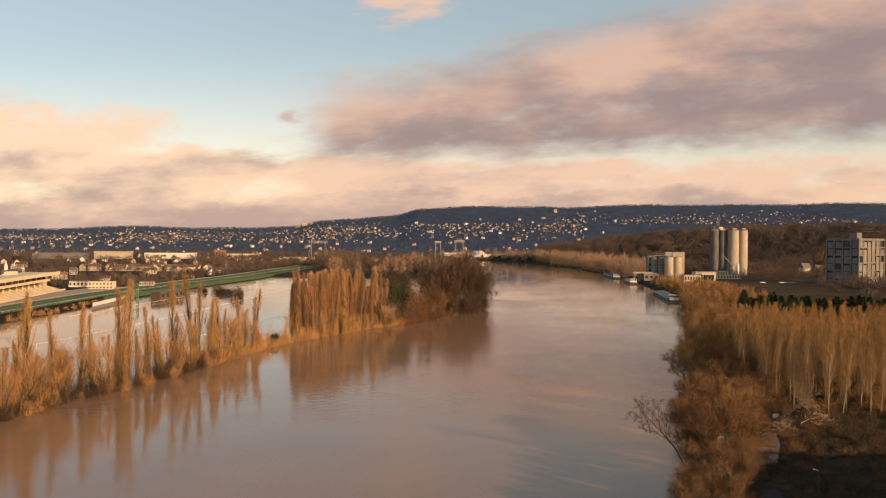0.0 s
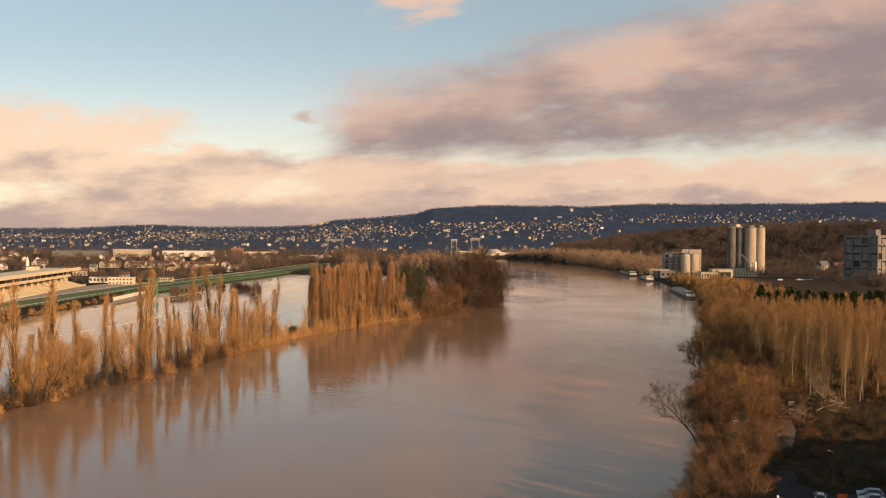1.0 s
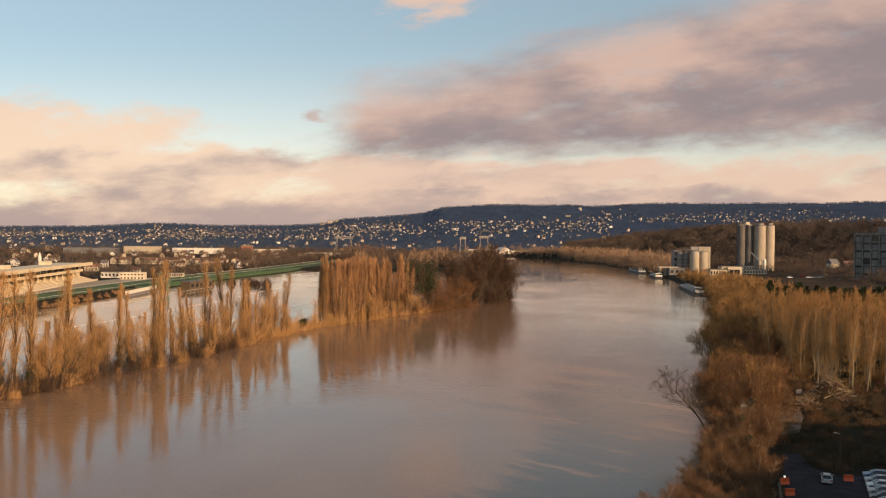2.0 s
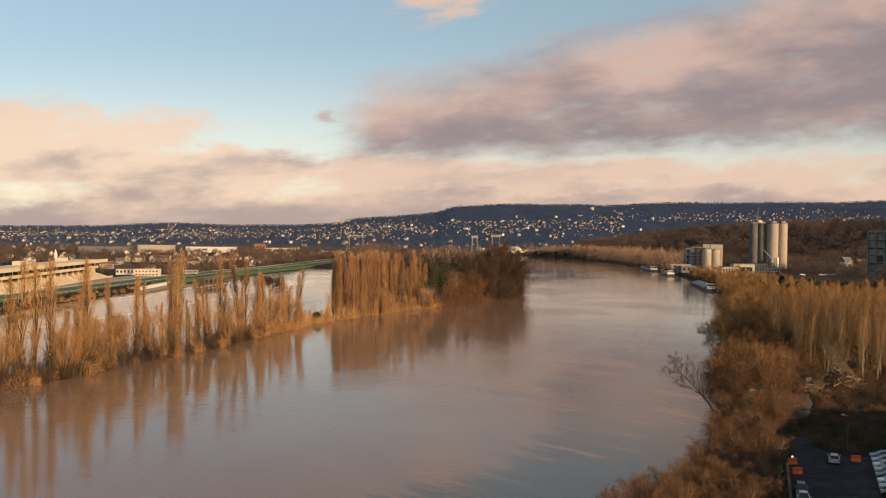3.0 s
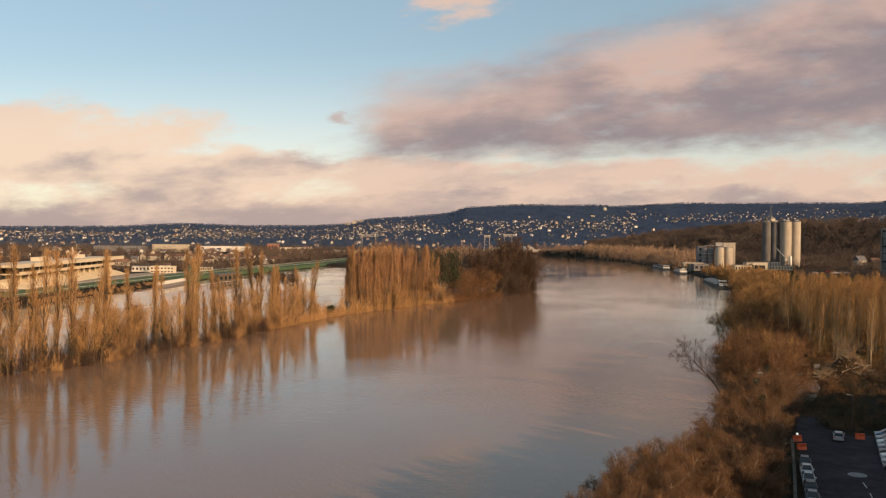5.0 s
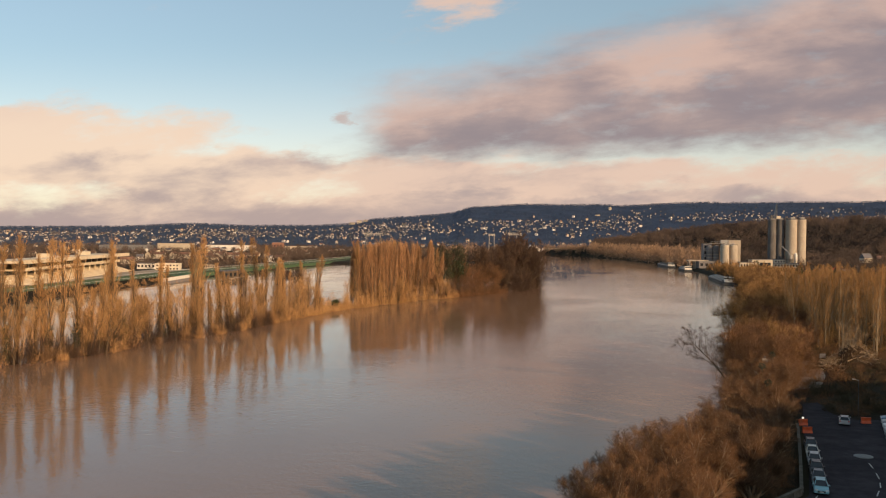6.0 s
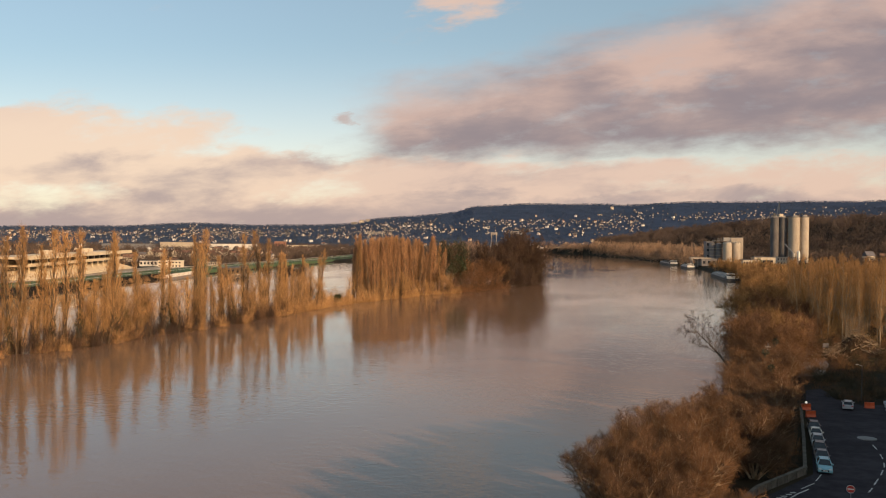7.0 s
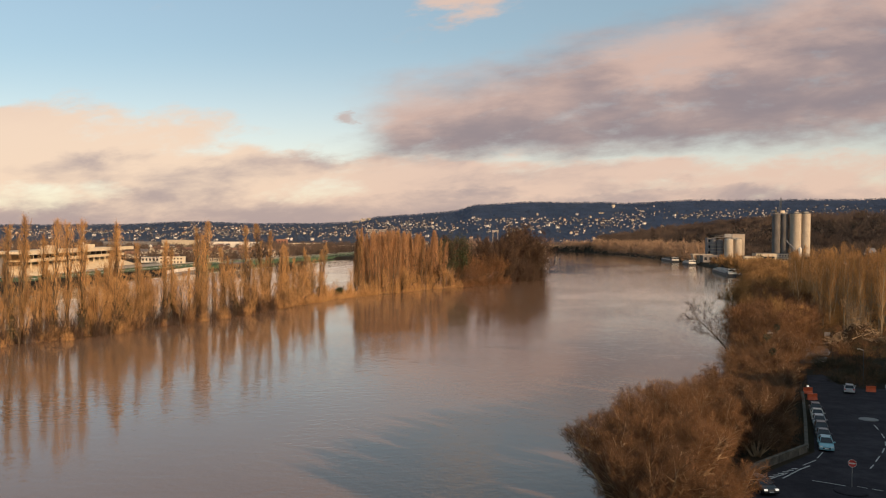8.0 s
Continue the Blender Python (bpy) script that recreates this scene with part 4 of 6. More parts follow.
def barge(label, x, y, length, beam, turn, cargo):
    t = thing("river_barge", label, "barge", pose(x, y, 0, 0, 0, turn), group="moored barges")
    o = [(-beam / 2 + 0.8, -1.0), (beam / 2 - 0.8, -1.0), (beam / 2, 1.9), (-beam / 2, 1.9)]
    g = Geo().prism(o, (0, -length * 0.44, 0), (0, length * 0.42, 0), (1, 0, 0))
    part("hull", g, M_BLUEHULL, t)
    g = Geo()
    g.v = [(-beam / 2, length * 0.42, 1.9), (beam / 2, length * 0.42, 1.9), (0.5, length * 0.5, 2.6), (-0.5, length * 0.5, 2.6),
           (-beam / 2 + 0.8, length * 0.42, -1), (beam / 2 - 0.8, length * 0.42, -1), (0.3, length * 0.485, -1), (-0.3, length * 0.485, -1)]
    g.f = [(0, 1, 2, 3), (7, 6, 5, 4), (1, 5, 6, 2), (2, 6, 7, 3), (3, 7, 4, 0), (0, 4, 5, 1)]
    part("bow", g, M_BLUEHULL, t)
    part("coaming", Geo().box(-beam / 2 + 0.7, 0.03 * length, 1.9, 0.3, length * 0.70, 1.0).box(beam / 2 - 0.7, 0.03 * length, 1.9, 0.3, length * 0.70, 1.0), M_STEEL, t)
    n = 11
    for k in range(n):
        o = [(-beam / 2 + 0.9, 0), (beam / 2 - 0.9, 0), (beam / 2 - 1.4, 0.9), (0, 1.5), (-beam / 2 + 1.4, 0.9)]
        y0 = -length * 0.31 + k * length * 0.062
        part("hatch_cover", Geo().prism(o, (0, y0, 2.3 + 0.6 * (k % 2)), (0, y0 + length * 0.058, 2.3 + 0.6 * (k % 2)), (1, 0, 0)), cargo, t)
    part("wheelhouse", Geo().box(0, -length * 0.39, 1.9, beam * 0.7, length * 0.05, 3.6), M_WHITE, t)
    part("wheelhouse_window", Geo().box(0, -length * 0.39, 4.0, beam * 0.72, length * 0.052, 0.9), M_GLASS, t)
    part("wheelhouse_roof", Geo().box(0, -length * 0.39, 5.5, beam * 0.78, length * 0.06, 0.25), M_WHITE, t)
    part("cabin", Geo().box(0, -length * 0.425, 1.9, beam * 0.8, length * 0.03, 1.8), M_WHITE, t)
    part("funnel", Geo().lathe(beam * 0.2, -length * 0.415, [(0.4, 3.5), (0.35, 6)], 8), M_DARKSTEEL, t)
    part("mast", Geo().bar((0, length * 0.44, 1.9), (0, length * 0.44, 6.5), 0.1), M_DARKSTEEL, t)
    return t


barge("long dark river barge with pale hatch covers, moored at the bank", 184.5, 697, 112, 10.5, -7.0, M_HATCH)
barge("moored dark barge with a white wheelhouse beside the quay", 205, 925, 60, 9, -5, M_HATCH)
barge("long low dark barge moored upstream of the works", 211, 1060, 105, 10, -3, M_DARKSTEEL)


# ---- concrete mill building ----
def mill():
    t = thing("concrete_mill", "tall disused concrete mill with open grid of bays", "building", pose(420.6, 864, 3, 0, 0, 37))
    wx, wy, h = 52, 34, 46.0
    # solid dark block: the shade behind the open bays is its colour
    part("core", Geo().box(0, 0, 0, wx - 1.6, wy - 1.6, h - 1), M_GLASS, t, "dark interior behind open bays")
    floors, cols_x, cols_y = 6, 6, 4
    for k in range(floors + 1):
        z = k * h / floors
        part("floor_slab", Geo().box(0, 0, z - 0.9, wx, wy, 1.5), M_MILL, t)
    for side in (-1, 1):
        for k in range(cols_x + 1):
            part("pillar", Geo().box(-wx / 2 + k * wx / cols_x, side * (wy / 2 - 0.45), 0, 1.3, 1.1, h), M_MILL, t)
        for k in range(1, cols_y):
            part("pillar", Geo().box(side * (wx / 2 - 0.45), -wy / 2 + k * wy / cols_y, 0, 1.1, 1.3, h), M_MILL, t)
    # solid infill of some bays
    r = random.Random(4)
    for f in range(floors):
        z, s = f * h / floors + 0.6, h / floors - 1.5
        for k in range(cols_x):
            if r.random() < 0.9:
                part("infill_panel", Geo().box(-wx / 2 + (k + 0.5) * wx / cols_x, -wy / 2 + 0.75, z, wx / cols_x - 2.4, 0.4, s * r.choice((0.8, 1.0))), M_DARKCONCRETE, t)
        for k in range(cols_y):
            if r.random() < 0.9:
                part("infill_panel", Geo().box(-wx / 2 + 0.75, -wy / 2 + (k + 0.5) * wy / cols_y, z, 0.4, wy / cols_y - 2.6, s * r.choice((0.7, 0.9))), M_DARKCONCRETE, t)
    part("penthouse", Geo().box(-20, -10, h, 9, 8, 7), M_DARKCONCRETE, t)
    part("parapet", Geo().box(0, -wy / 2 + 0.4, h, wx, 0.6, 1.3).box(-wx / 2 + 0.4, 0, h, 0.6, wy - 1.4, 1.3), M_MILL, t)
    g = Geo()
    for k in range(5):
        g.bar((2 + 5 * k, -6, h), (2 + 5 * k, -6, h + 11), 0.35)
    g.bar((0, -6, h + 11), (24, -6, h + 11), 0.4).bar((0, -6, h + 8.5), (24, -6, h + 8.5), 0.3)
    part("roof_gantry", g, M_DARKSTEEL, t)
    return t


mill()

# ---- houses ----
def house(name, label, sx, sy, sz, gable, wall, roof, panes=True):
    t = thing(name, label, "house")
    part("wall", Geo().box(0, 0, -2, sx, sy, sz + 2), wall, t)
    o = [(-sy / 2 - 0.4, -0.1), (sy / 2 + 0.4, -0.1), (0.0, gable)]
    part("roof", Geo().prism(o, (-sx / 2 - 0.4, 0, sz), (sx / 2 + 0.4, 0, sz), (0, 1, 0)), roof, t)
    part("gable_wall", Geo().prism([(-sy / 2, 0), (sy / 2, 0), (0, gable * 0.9)], (-sx / 2 - 0.46, 0, sz - 0.08), (sx / 2 + 0.46, 0, sz - 0.08), (0, 1, 0)), wall, t)
    part("chimney", Geo().box(sx * 0.3, 0.6, sz + gable * 0.4, 0.9, 0.9, gable * 0.6 + 1.3), M_BRICK, t)
    for side in (-1, 1):
        for k in range(3 if panes else 0):
            for z in ((1.0, 4.0) if sz > 5 else (1.0,)):
                part("window", Geo().box(-sx / 3 + k * sx / 3, side * (sy / 2 + 0.02), z, 1.1, 0.14, 1.5), M_GLASS, t)
    return t


HOUSES = [house("house", "cream rendered house with a clay tiled roof", 11, 9, 5.8, 3.6, M_RENDER, M_ROOF),
          house("house", "white rendered house with a slate roof", 10, 9, 6.2, 4.2, M_WHITE, M_SLATE),
          house("house", "long cream house with a clay tiled roof", 18, 9.5, 6.0, 3.8, M_RENDER, M_ROOF),
          house("house", "low white bungalow with a tiled roof", 12, 9, 3.4, 3.2, M_WHITE, M_ROOF)]
FAR_HOUSES = [house("house", "small pale house on the far slope", 9, 7.5, 5.4, 3.2, M_RENDER, M_ROOF, False),
              house("house", "small white house on the far slope", 11, 8, 5.6, 3.4, M_WHITE, M_SLATE, False)]
rnd = random.Random(31)
placed = []


def clear_of(x, y, d):
    if any(abs(x - a) < d and abs(y - b) < d for a, b in placed):
        return False
    placed.append((x, y))
    return True


# the plain behind the racecourse
n = 0
while n < 110:
    y = rnd.uniform(820, 2050)
    x = track_line(y) - rnd.uniform(60, 1200) * (y / 1500)
    if x < -0.67 * y or not clear_of(x, y, 17):
        continue
    tagged(copy_thing(rnd.choice(HOUSES), pose(x, y, on_land(x, y), 0, 0, rnd.choice((0, 90)) + rnd.gauss(20, 14)) @ Matrix.Scale(0.78, 4)), group="houses of the plain")
    n += 1
# terraced row of gabled houses
for k in range(11):
    tagged(copy_thing(HOUSES[2], pose(-455 + k * 15.5, 1075 + rnd.uniform(-6, 6), 3.5, 0, 0, rnd.choice((0, 90))) @ Matrix.Scale(0.8, 4)), group="row of gabled houses")
# houses on the far slopes
n = 0
while n < 110:
    u, far = rnd.uniform(-0.66, 0.50), rnd.uniform(2250, 3500)
    y = far / math.sqrt(1 + u * u)
    x = u * y
    if u > 0.19 and far < 2500 or not clear_of(x, y, 20):
        continue
    tagged(copy_thing(rnd.choice(FAR_HOUSES), pose(x, y, on_land(x, y) + 0.5, 0, 0, rnd.uniform(0, 180))), group="houses of the far slope")
    n += 1
walls, roofs = Geo(), Geo()
n = 0
while n < 1900:
    u, far = rnd.uniform(-0.68, 0.54), rnd.triangular(2800, 3800, 3250) if rnd.random() < 0.9 else rnd.uniform(2450, 4000)
    y = far / math.sqrt(1 + u * u)
    x = u * y
    if noise.noise((x * 0.0035, y * 0.0035, 9.0)) < rnd.uniform(-0.45, 0.12) or (-0.07 < u < 0.13 and far > 3350) or (u > 0.17 and (3300 > far or far > 3900)):
        continue
    z, a = on_land(x, y) + 1, rnd.uniform(0, 3.14)
    sx, sy, sz = rnd.uniform(2.8, 6.5), rnd.uniform(2.8, 5), rnd.uniform(1.6, 3.8)
    walls.box(x, y, z - 2, sx, sy, sz + 2, a)
    o = [(-sy / 2 - 0.4, 0), (sy / 2 + 0.4, 0), (0, 2.6)]
    d = Vector((math.cos(a), math.sin(a), 0))
    roofs.prism(o, Vector((x, y, z + sz)) - d * (sx / 2 + .4), Vector((x, y, z + sz)) + d * (sx / 2 + .4), (-d.y, d.x, 0))
    n += 1
far_town = thing("far_hill_town", "pale houses scattered over the distant hillside", "houses", kind="stuff")
tagged(part("house_walls", walls, material("far_render", (0.26, 0.245, 0.215), (0.50, 0.465, 0.40), 0.02, 0.85, islands=0.6), far_town), kind="stuff")
tagged(part("house_roofs", roofs, material("far_roofs", (0.055, 0.050, 0.058), (0.12, 0.085, 0.075), 0.02, 0.9, islands=0.5), far_town), kind="stuff")
retire(HOUSES)
retire(FAR_HOUSES)
# apartment slabs on the crest
for u, far, sx, sz in ((-0.172, 4050, 26, 13), (-0.163, 4060, 22, 16), (-0.156, 4055, 20, 13), (0.132, 3800, 12, 14), (0.118, 3500, 18, 6), (0.165, 3600, 16, 7)):
    y = far / math.sqrt(1 + u * u)
    shed("apartment_block", "pale apartment block on the far hillside", u * y, y, on_land(u * y, y) - 2, sx, 16, sz, rnd.uniform(-15, 15), M_RENDER, M_DARKCONCRETE, bays=6, rows=5, group="far apartment blocks")

# warehouses of the plain
for label, x, y, sx, sy, sz, wall in (("long low grey steel-clad warehouse building", -700, 1560, 95, 40, 10, M_STEEL), ("cream office block beside the warehouses", -610, 1570, 62, 30, 14, M_RENDER),
                                      ("long pale warehouse with a flat roof", -520, 1620, 90, 40, 11, M_WHITE), ("low cream depot building", -400, 1680, 70, 30, 9, M_RENDER),
                                      ("tall block with red-brown cladding", -418, 1590, 20, 18, 17, M_BRICK), ("cream depot with a low roof", -255, 1480, 60, 24, 8, M_RENDER),
                                      ("long pale warehouse by the river bend", 30, 1930, 60, 30, 9, M_WHITE), ("low dark hall at the river bend", 130, 1840, 45, 25, 8, M_RENDER)):
    shed("warehouse", label, x, y, 3, sx, sy, sz, 5, wall, M_DARKCONCRETE, bays=0 if sx > 50 else 7, group="warehouses")

# white arched hall at the river bend
hall = thing("arched_hall", "bright white barrel-roofed hall at the river bend", "hall", pose(80, 1890, 3, 0, 0, 12))
o = [(13 * math.cos(math.pi * k / 12), 14 * math.sin(math.pi * k / 12)) for k in range(13)]
part("barrel_roof", Geo().prism(o, (0, -14, 0), (0, 26, 0), (1, 0, 0)), M_WHITE, hall)
part("doorway", Geo().box(4, -14.05, 0, 6, 0.3, 6), M_GLASS, hall)
part("side_shed", Geo().box(32, 4, 0, 34, 16, 7), M_WHITE, hall)


# power line towers
# portal tower steel, with the low sun's warm light put into its colour
M_PYLON = material("sunlit_zinc", (0.34, 0.31, 0.25), (0.46, 0.42, 0.34), 0.5, 0.7)

def portal_tower(x, y, wide, high, turn=0.0):
    t = thing("portal_pylon", "wide steel lattice portal tower of a power line", "pylon", pose(x, y, 2, 0, 0, turn), group="power line towers")
    for s in (-1, 1):
        g = Geo()
        for d in (-1, 1):
            g.bar((s * wide * 0.5 + d * wide * 0.11, 0, 0), (s * wide * 0.36 + d * 0.4, 0, high), 0.26, 3)
        for k in range(6):
            f0, f1 = k / 6, (k + 1) / 6
            a = s * (wide * 0.5 + (0.36 - 0.5) * wide * f0) + wide * 0.11 * (1 - f0)
            b = s * (wide * 0.5 + (0.36 - 0.5) * wide * f1) - wide * 0.11 * (1 - f1)
            g.bar((a, 0, high * f0), (b, 0, high * f1), 0.25, 3)
        part("leg", g, M_PYLON, t)
    part("crossbeam", Geo().bar((-wide * 0.55, 0, high), (wide * 0.55, 0, high), 0.42, 4).bar((-wide * 0.5, 0, high - 3), (wide * 0.5, 0, high - 3), 0.3, 4), M_PYLON, t)
    g = Geo()
    for k in range(10):
        a, b = -0.5 + k / 10, -0.45 + k / 10
        g.bar((a * wide, 0, high - 3), (b * wide, 0, high), 0.22, 3).bar((b * wide, 0, high), ((a + 0.1) * wide, 0, high - 3), 0.22, 3)
    part("lattice", g, M_PYLON, t)
    for k in (-0.5, -0.17, 0.17, 0.5):
        part("insulator", Geo().bar((k * wide, 0, high - 0.5), (k * wide, 0, high - 5), 0.3, 5), M_PYLON, t)
    return t


portal_tower(-221, 1500, 32, 37)
portal_tower(29, 1500, 18, 40, 20)
portal_tower(-9, 1560, 13, 38, 30)
for u, y, h in ((-0.425, 1800, 40), (-0.29, 1900, 44), (-0.255, 1950, 42), (-0.245, 2080, 42), (-0.205, 1900, 44), (-0.19, 2000, 46), (-0.175, 2100, 46)):
    t = thing("lattice_pylon", "slim lattice pylon of a distant power line", "pylon", pose(u * y, y, 3), group="power line towers")
    g = Geo()
    for dx, dy in ((-3, -3), (3, -3), (3, 3), (-3, 3)):
        g.bar((dx, dy, 0), (dx * 0.1, dy * 0.1, h), 0.25, 3)
    part("leg_frame", g, M_DARKSTEEL, t)
    for z in (h * 0.7, h * 0.84, h * 0.97):
        part("arm", Geo().bar((-6, 0, z), (6, 0, z), 0.3, 3), M_DARKSTEEL, t)

# ---- racecourse on the left ----
def draped(name, label, edge_a, edge_b, mat, lift=0.12, across=6, category="ground", kind="structure", flat=None):
    """A strip laid over the land between two lines of (x, y)."""
    g = Geo()
    for (ax, ay), (bx, by) in zip(edge_a, edge_b):
        for k in range(across + 1):
            f = k / across
            x, y = ax + (bx - ax) * f, ay + (by - ay) * f
            g.v.append((x, y, (land_height(x, y) if flat is None else flat) + lift))
    w = across + 1
    g.f = [(j * w + i, j * w + i + 1, (j + 1) * w + i + 1, (j + 1) * w + i) for j in range(len(edge_a) - 1) for i in range(across)]
    return tagged(part(name, g, mat, smooth=True), label, category, kind=kind)


ys = list(range(420, 1300, 20))
track_wide = lerp_table([(420, 26), (800, 24), (1300, 24)])
draped("racecourse_turf", "green turf track of the racecourse", [(track_line(y) - 3 - track_wide(y), y) for y in ys], [(track_line(y) - 3, y) for y in ys], M_GRASS, flat=3.0, lift=0.5)
draped("turf_slope", "green turf bank running down into the flood", [(track_line(y) - 3, y) for y in ys[10:]], [(track_line(y) + 6, y) for y in ys[10:]], M_GRASS, lift=0.16)
draped("sand_track", "pale sand track along the far side of the turf", [(track_line(y) - 36, y) for y in ys[17:]], [(track_line(y) - 30, y) for y in ys[17:]],
       material("pale_sand", (0.34, 0.27, 0.18), (0.46, 0.38, 0.27), 0.3, 0.95, 0.3, stain=0.2), flat=3.0, lift=0.45)
draped("apron", "pale gravel apron in front of the grandstand", [(track_line(y) - 62, y) for y in ys[2:17]], [(track_line(y) - 30, y) for y in ys[2:17]],
       material("pale_gravel", (0.30, 0.24, 0.17), (0.42, 0.35, 0.25), 0.3, 0.95, 0.3, stain=0.3), flat=3.0, lift=0.45)


def running_rail(label, line, z, high=1.2, post=6.0, group="running rails"):
    """A white rail on posts along points of (x, y)."""
    t = thing("running_rail", label, "rail", pose(*line[0], z), group=group)
    o = Vector((*line[0], 0))
    stakes = Geo()
    for a, b in zip(line, line[1:]):
        p, q = Vector((*a, 0)) - o, Vector((*b, 0)) - o
        n = max(int((q - p).length / post), 1)
        for k in range(n):
            s = p.lerp(q, k / n)
            stakes.bar(s + Vector((0, 0, -1.0)), s + Vector((0, 0, high)), 0.07, 3)
    bar = Geo().tube([Vector((*p, high)) - o for p in line], [0.075] * len(line), 4)
    part("top_bar", bar, M_WHITE, t)
    tagged(part("stakes", stakes, M_WHITE, t), kind="stuff")
    return t


for off, z in ((4.5, 3.4), (27, 3.4)):
    running_rail("long white running rail beside the turf track", [(track_line(y) - off, y) for y in ys], z)
running_rail("white rail standing in the flooded field", [(-152, 289), (-141, 314), (-121, 350), (-117, 405), (-106, 462), (-97, 512)], 0.0, 1.0)
running_rail("white rail standing in the flooded field", [(-186, 330), (-170, 420), (-158, 520), (-150, 640), (-138, 800), (-120, 960)], 0.0, 1.0)
running_rail("white rail standing in the flooded field", [(-220, 500), (-205, 640), (-190, 760), (-172, 940)], 0.0, 1.0)


def grandstand():
    t = thing("grandstand", "long cream grandstand with two tiers and a flat cantilever roof", "grandstand", pose(-296, 590, 3, 0, 0, 8))
    half = 108.0
    for k in range(9):
        part("terrace_step", Geo().box(-1.2 - 2.1 * k, 0, 0, 2.1, 2 * half - 6, 0.6 + 0.62 * k), M_STAND, t)
    part("promenade_wall", Geo().box(0.2, 0, 0, 0.5, 2 * half, 1.4), M_STAND, t)
    # dark finish put in for the shade under the upper tier
    part("tier_back_wall", Geo().box(-19.6, 0, 0, 1.0, 2 * half - 10, 8.2), M_GLASS, t, "wall under the upper tier, coloured dark for the shade")
    part("tier_slab", Geo().box(-19, 0, 8.2, 22, 2 * half - 24, 0.9), M_STAND, t)
    part("tier_front", Geo().box(-8.2, 0, 8.6, 0.6, 2 * half - 24, 1.6), M_STAND, t)
    # dark glass set forward, to darken the space under the roof as well
    part("glass_front", Geo().box(-11.5, 0, 9.1, 0.5, 2 * half - 26, 4.2), M_GLASS, t)
    part("rear_block", Geo().box(-30, 0, 0, 14, 2 * half - 16, 13.2), M_DARKCONCRETE, t)
    part("roof_slab", Geo().box(-17.5, 0, 13.3, 27, 2 * half, 1.5), M_STAND, t)
    part("roof_edge", Geo().box(-4.0, 0, 13.0, 0.5, 2 * half + 0.6, 2.6), M_STAND, t)
    for k in range(16):
        y = -half + 10 + k * (2 * half - 20) / 15
        part("roof_prop", Geo().bar((-10.6, y, 9.1), (-10.6, y, 13.3), 0.25, 6), M_STAND, t)
        part("tier_column", Geo().box(-12, y, 0, 0.8, 0.8, 8.2), M_STAND, t)
    part("end_wall", Geo().box(-27, half - 1, 0, 26, 0.8, 13.3), M_STAND, t)
    for y in (-20, 62):
        part("roof_plant", Geo().box(-26, y, 14.8, 6, 12, 2.6), M_STAND, t)
    part("stair_tower", Geo().box(-34, 86, 0, 6, 8, 15), M_DARKCONCRETE, t)
    return t


grandstand()
shed("pavilion", "small white two-storey pavilion with a flat roof", -288, 716, 3, 20, 10, 5.8, 8, M_RENDER, M_RENDER, bays=7, rows=2)
shed("weighing_room", "low white building beside the pavilion", -318, 742, 3, 16, 10, 5, 8, M_WHITE, M_SLATE, bays=5)
shed("judges_hut", "low cream trackside building", -266, 762, 3, 12, 7, 4, 8, M_RENDER, M_SLATE, bays=6)
shed("spire_house", "white house with a slim turret beyond the grandstand", -402, 790, 3, 16, 12, 9, 20, M_WHITE, M_SLATE, bays=3, rows=2, gable=4)
part("turret", Geo().lathe(-5, 0, [(1.6, 9), (1.6, 16), (0.1, 21)], 10), M_WHITE, bpy.data.objects["spire_house"])

# trackside stalls standing in the flood
wall = thing("trackside_wall", "long white-panelled retaining wall above the flood", "wall", pose(-232, 590, 0, 0, 0, 4))
part("base_wall", Geo().box(0, 0, -1, 1.0, 70, 3.0), M_DARKCONCRETE, wall)
for k in range(13):
    part("panel", Geo().box(0.25, -32 + 5.3 * k, 2.0, 0.8, 4.6, 2.3), M_WHITE, wall)
part("handrail", Geo().bar((0, -34, 5.2), (0, 34, 5.2), 0.12), M_GREENPAINT, wall)
gate = thing("green_gantry", "green steel camera gantry beside the track", "gantry", pose(-229, 627, 0, 0, 0, 6))
for dx in (-3, 3):
    for dy in (-2, 2):
        part("post", Geo().bar((dx, dy, -1), (dx, dy, 13), 0.4), M_GREENPAINT, gate)
part("platform", Geo().box(0, 0, 12.5, 8, 6, 0.6), M_GREENPAINT, gate)
part("lower_platform", Geo().box(0, 0, 6.5, 9, 7, 0.4), M_GREENPAINT, gate)
part("brace", Geo().bar((-3, -2, 0), (3, -2, 6.5), 0.2).bar((3, -2, 6.5), (-3, -2, 12.5), 0.2), M_GREENPAINT, gate)
stall = shed("flooded_shelter", "dark open-fronted shelter standing in flood water", -213, 655, -0.5, 34, 8, 6.5, 78, M_BARK, M_SLATE, bays=5)
for k in range(5):
    part("post", Geo().box(-14 + 7 * k, 4.4, 0, 0.6, 0.6, 6.4), M_WHITE, stall)
for x, y, r, h in ((-189, 711, 7, 9), (-181, 707, 6, 7), (-163, 668, 6.5, 12), (-214, 690, 4, 5), (-205, 722, 5, 6)):
    brush("field_bush", "dark rounded bare bush standing in the flooded field", [(x, y, -0.5, r, h), (x + r * .3, y + 2, -0.5, r * .7, h * .85)], M_DARKTWIG, int(r * 10 + y), 900, 0.16, 0.3, 0.6)
spots = []
for k in range(46):
    y = rnd.uniform(470, 620)
    spots.append((track_line(y) + rnd.uniform(1, 9), y, 0.2, rnd.uniform(1.5, 2.8), rnd.uniform(2, 5)))
brush("trackside_scrub", "golden scrub along the flooded edge of the track", spots, M_GOLD, 8, 120, 0.11)
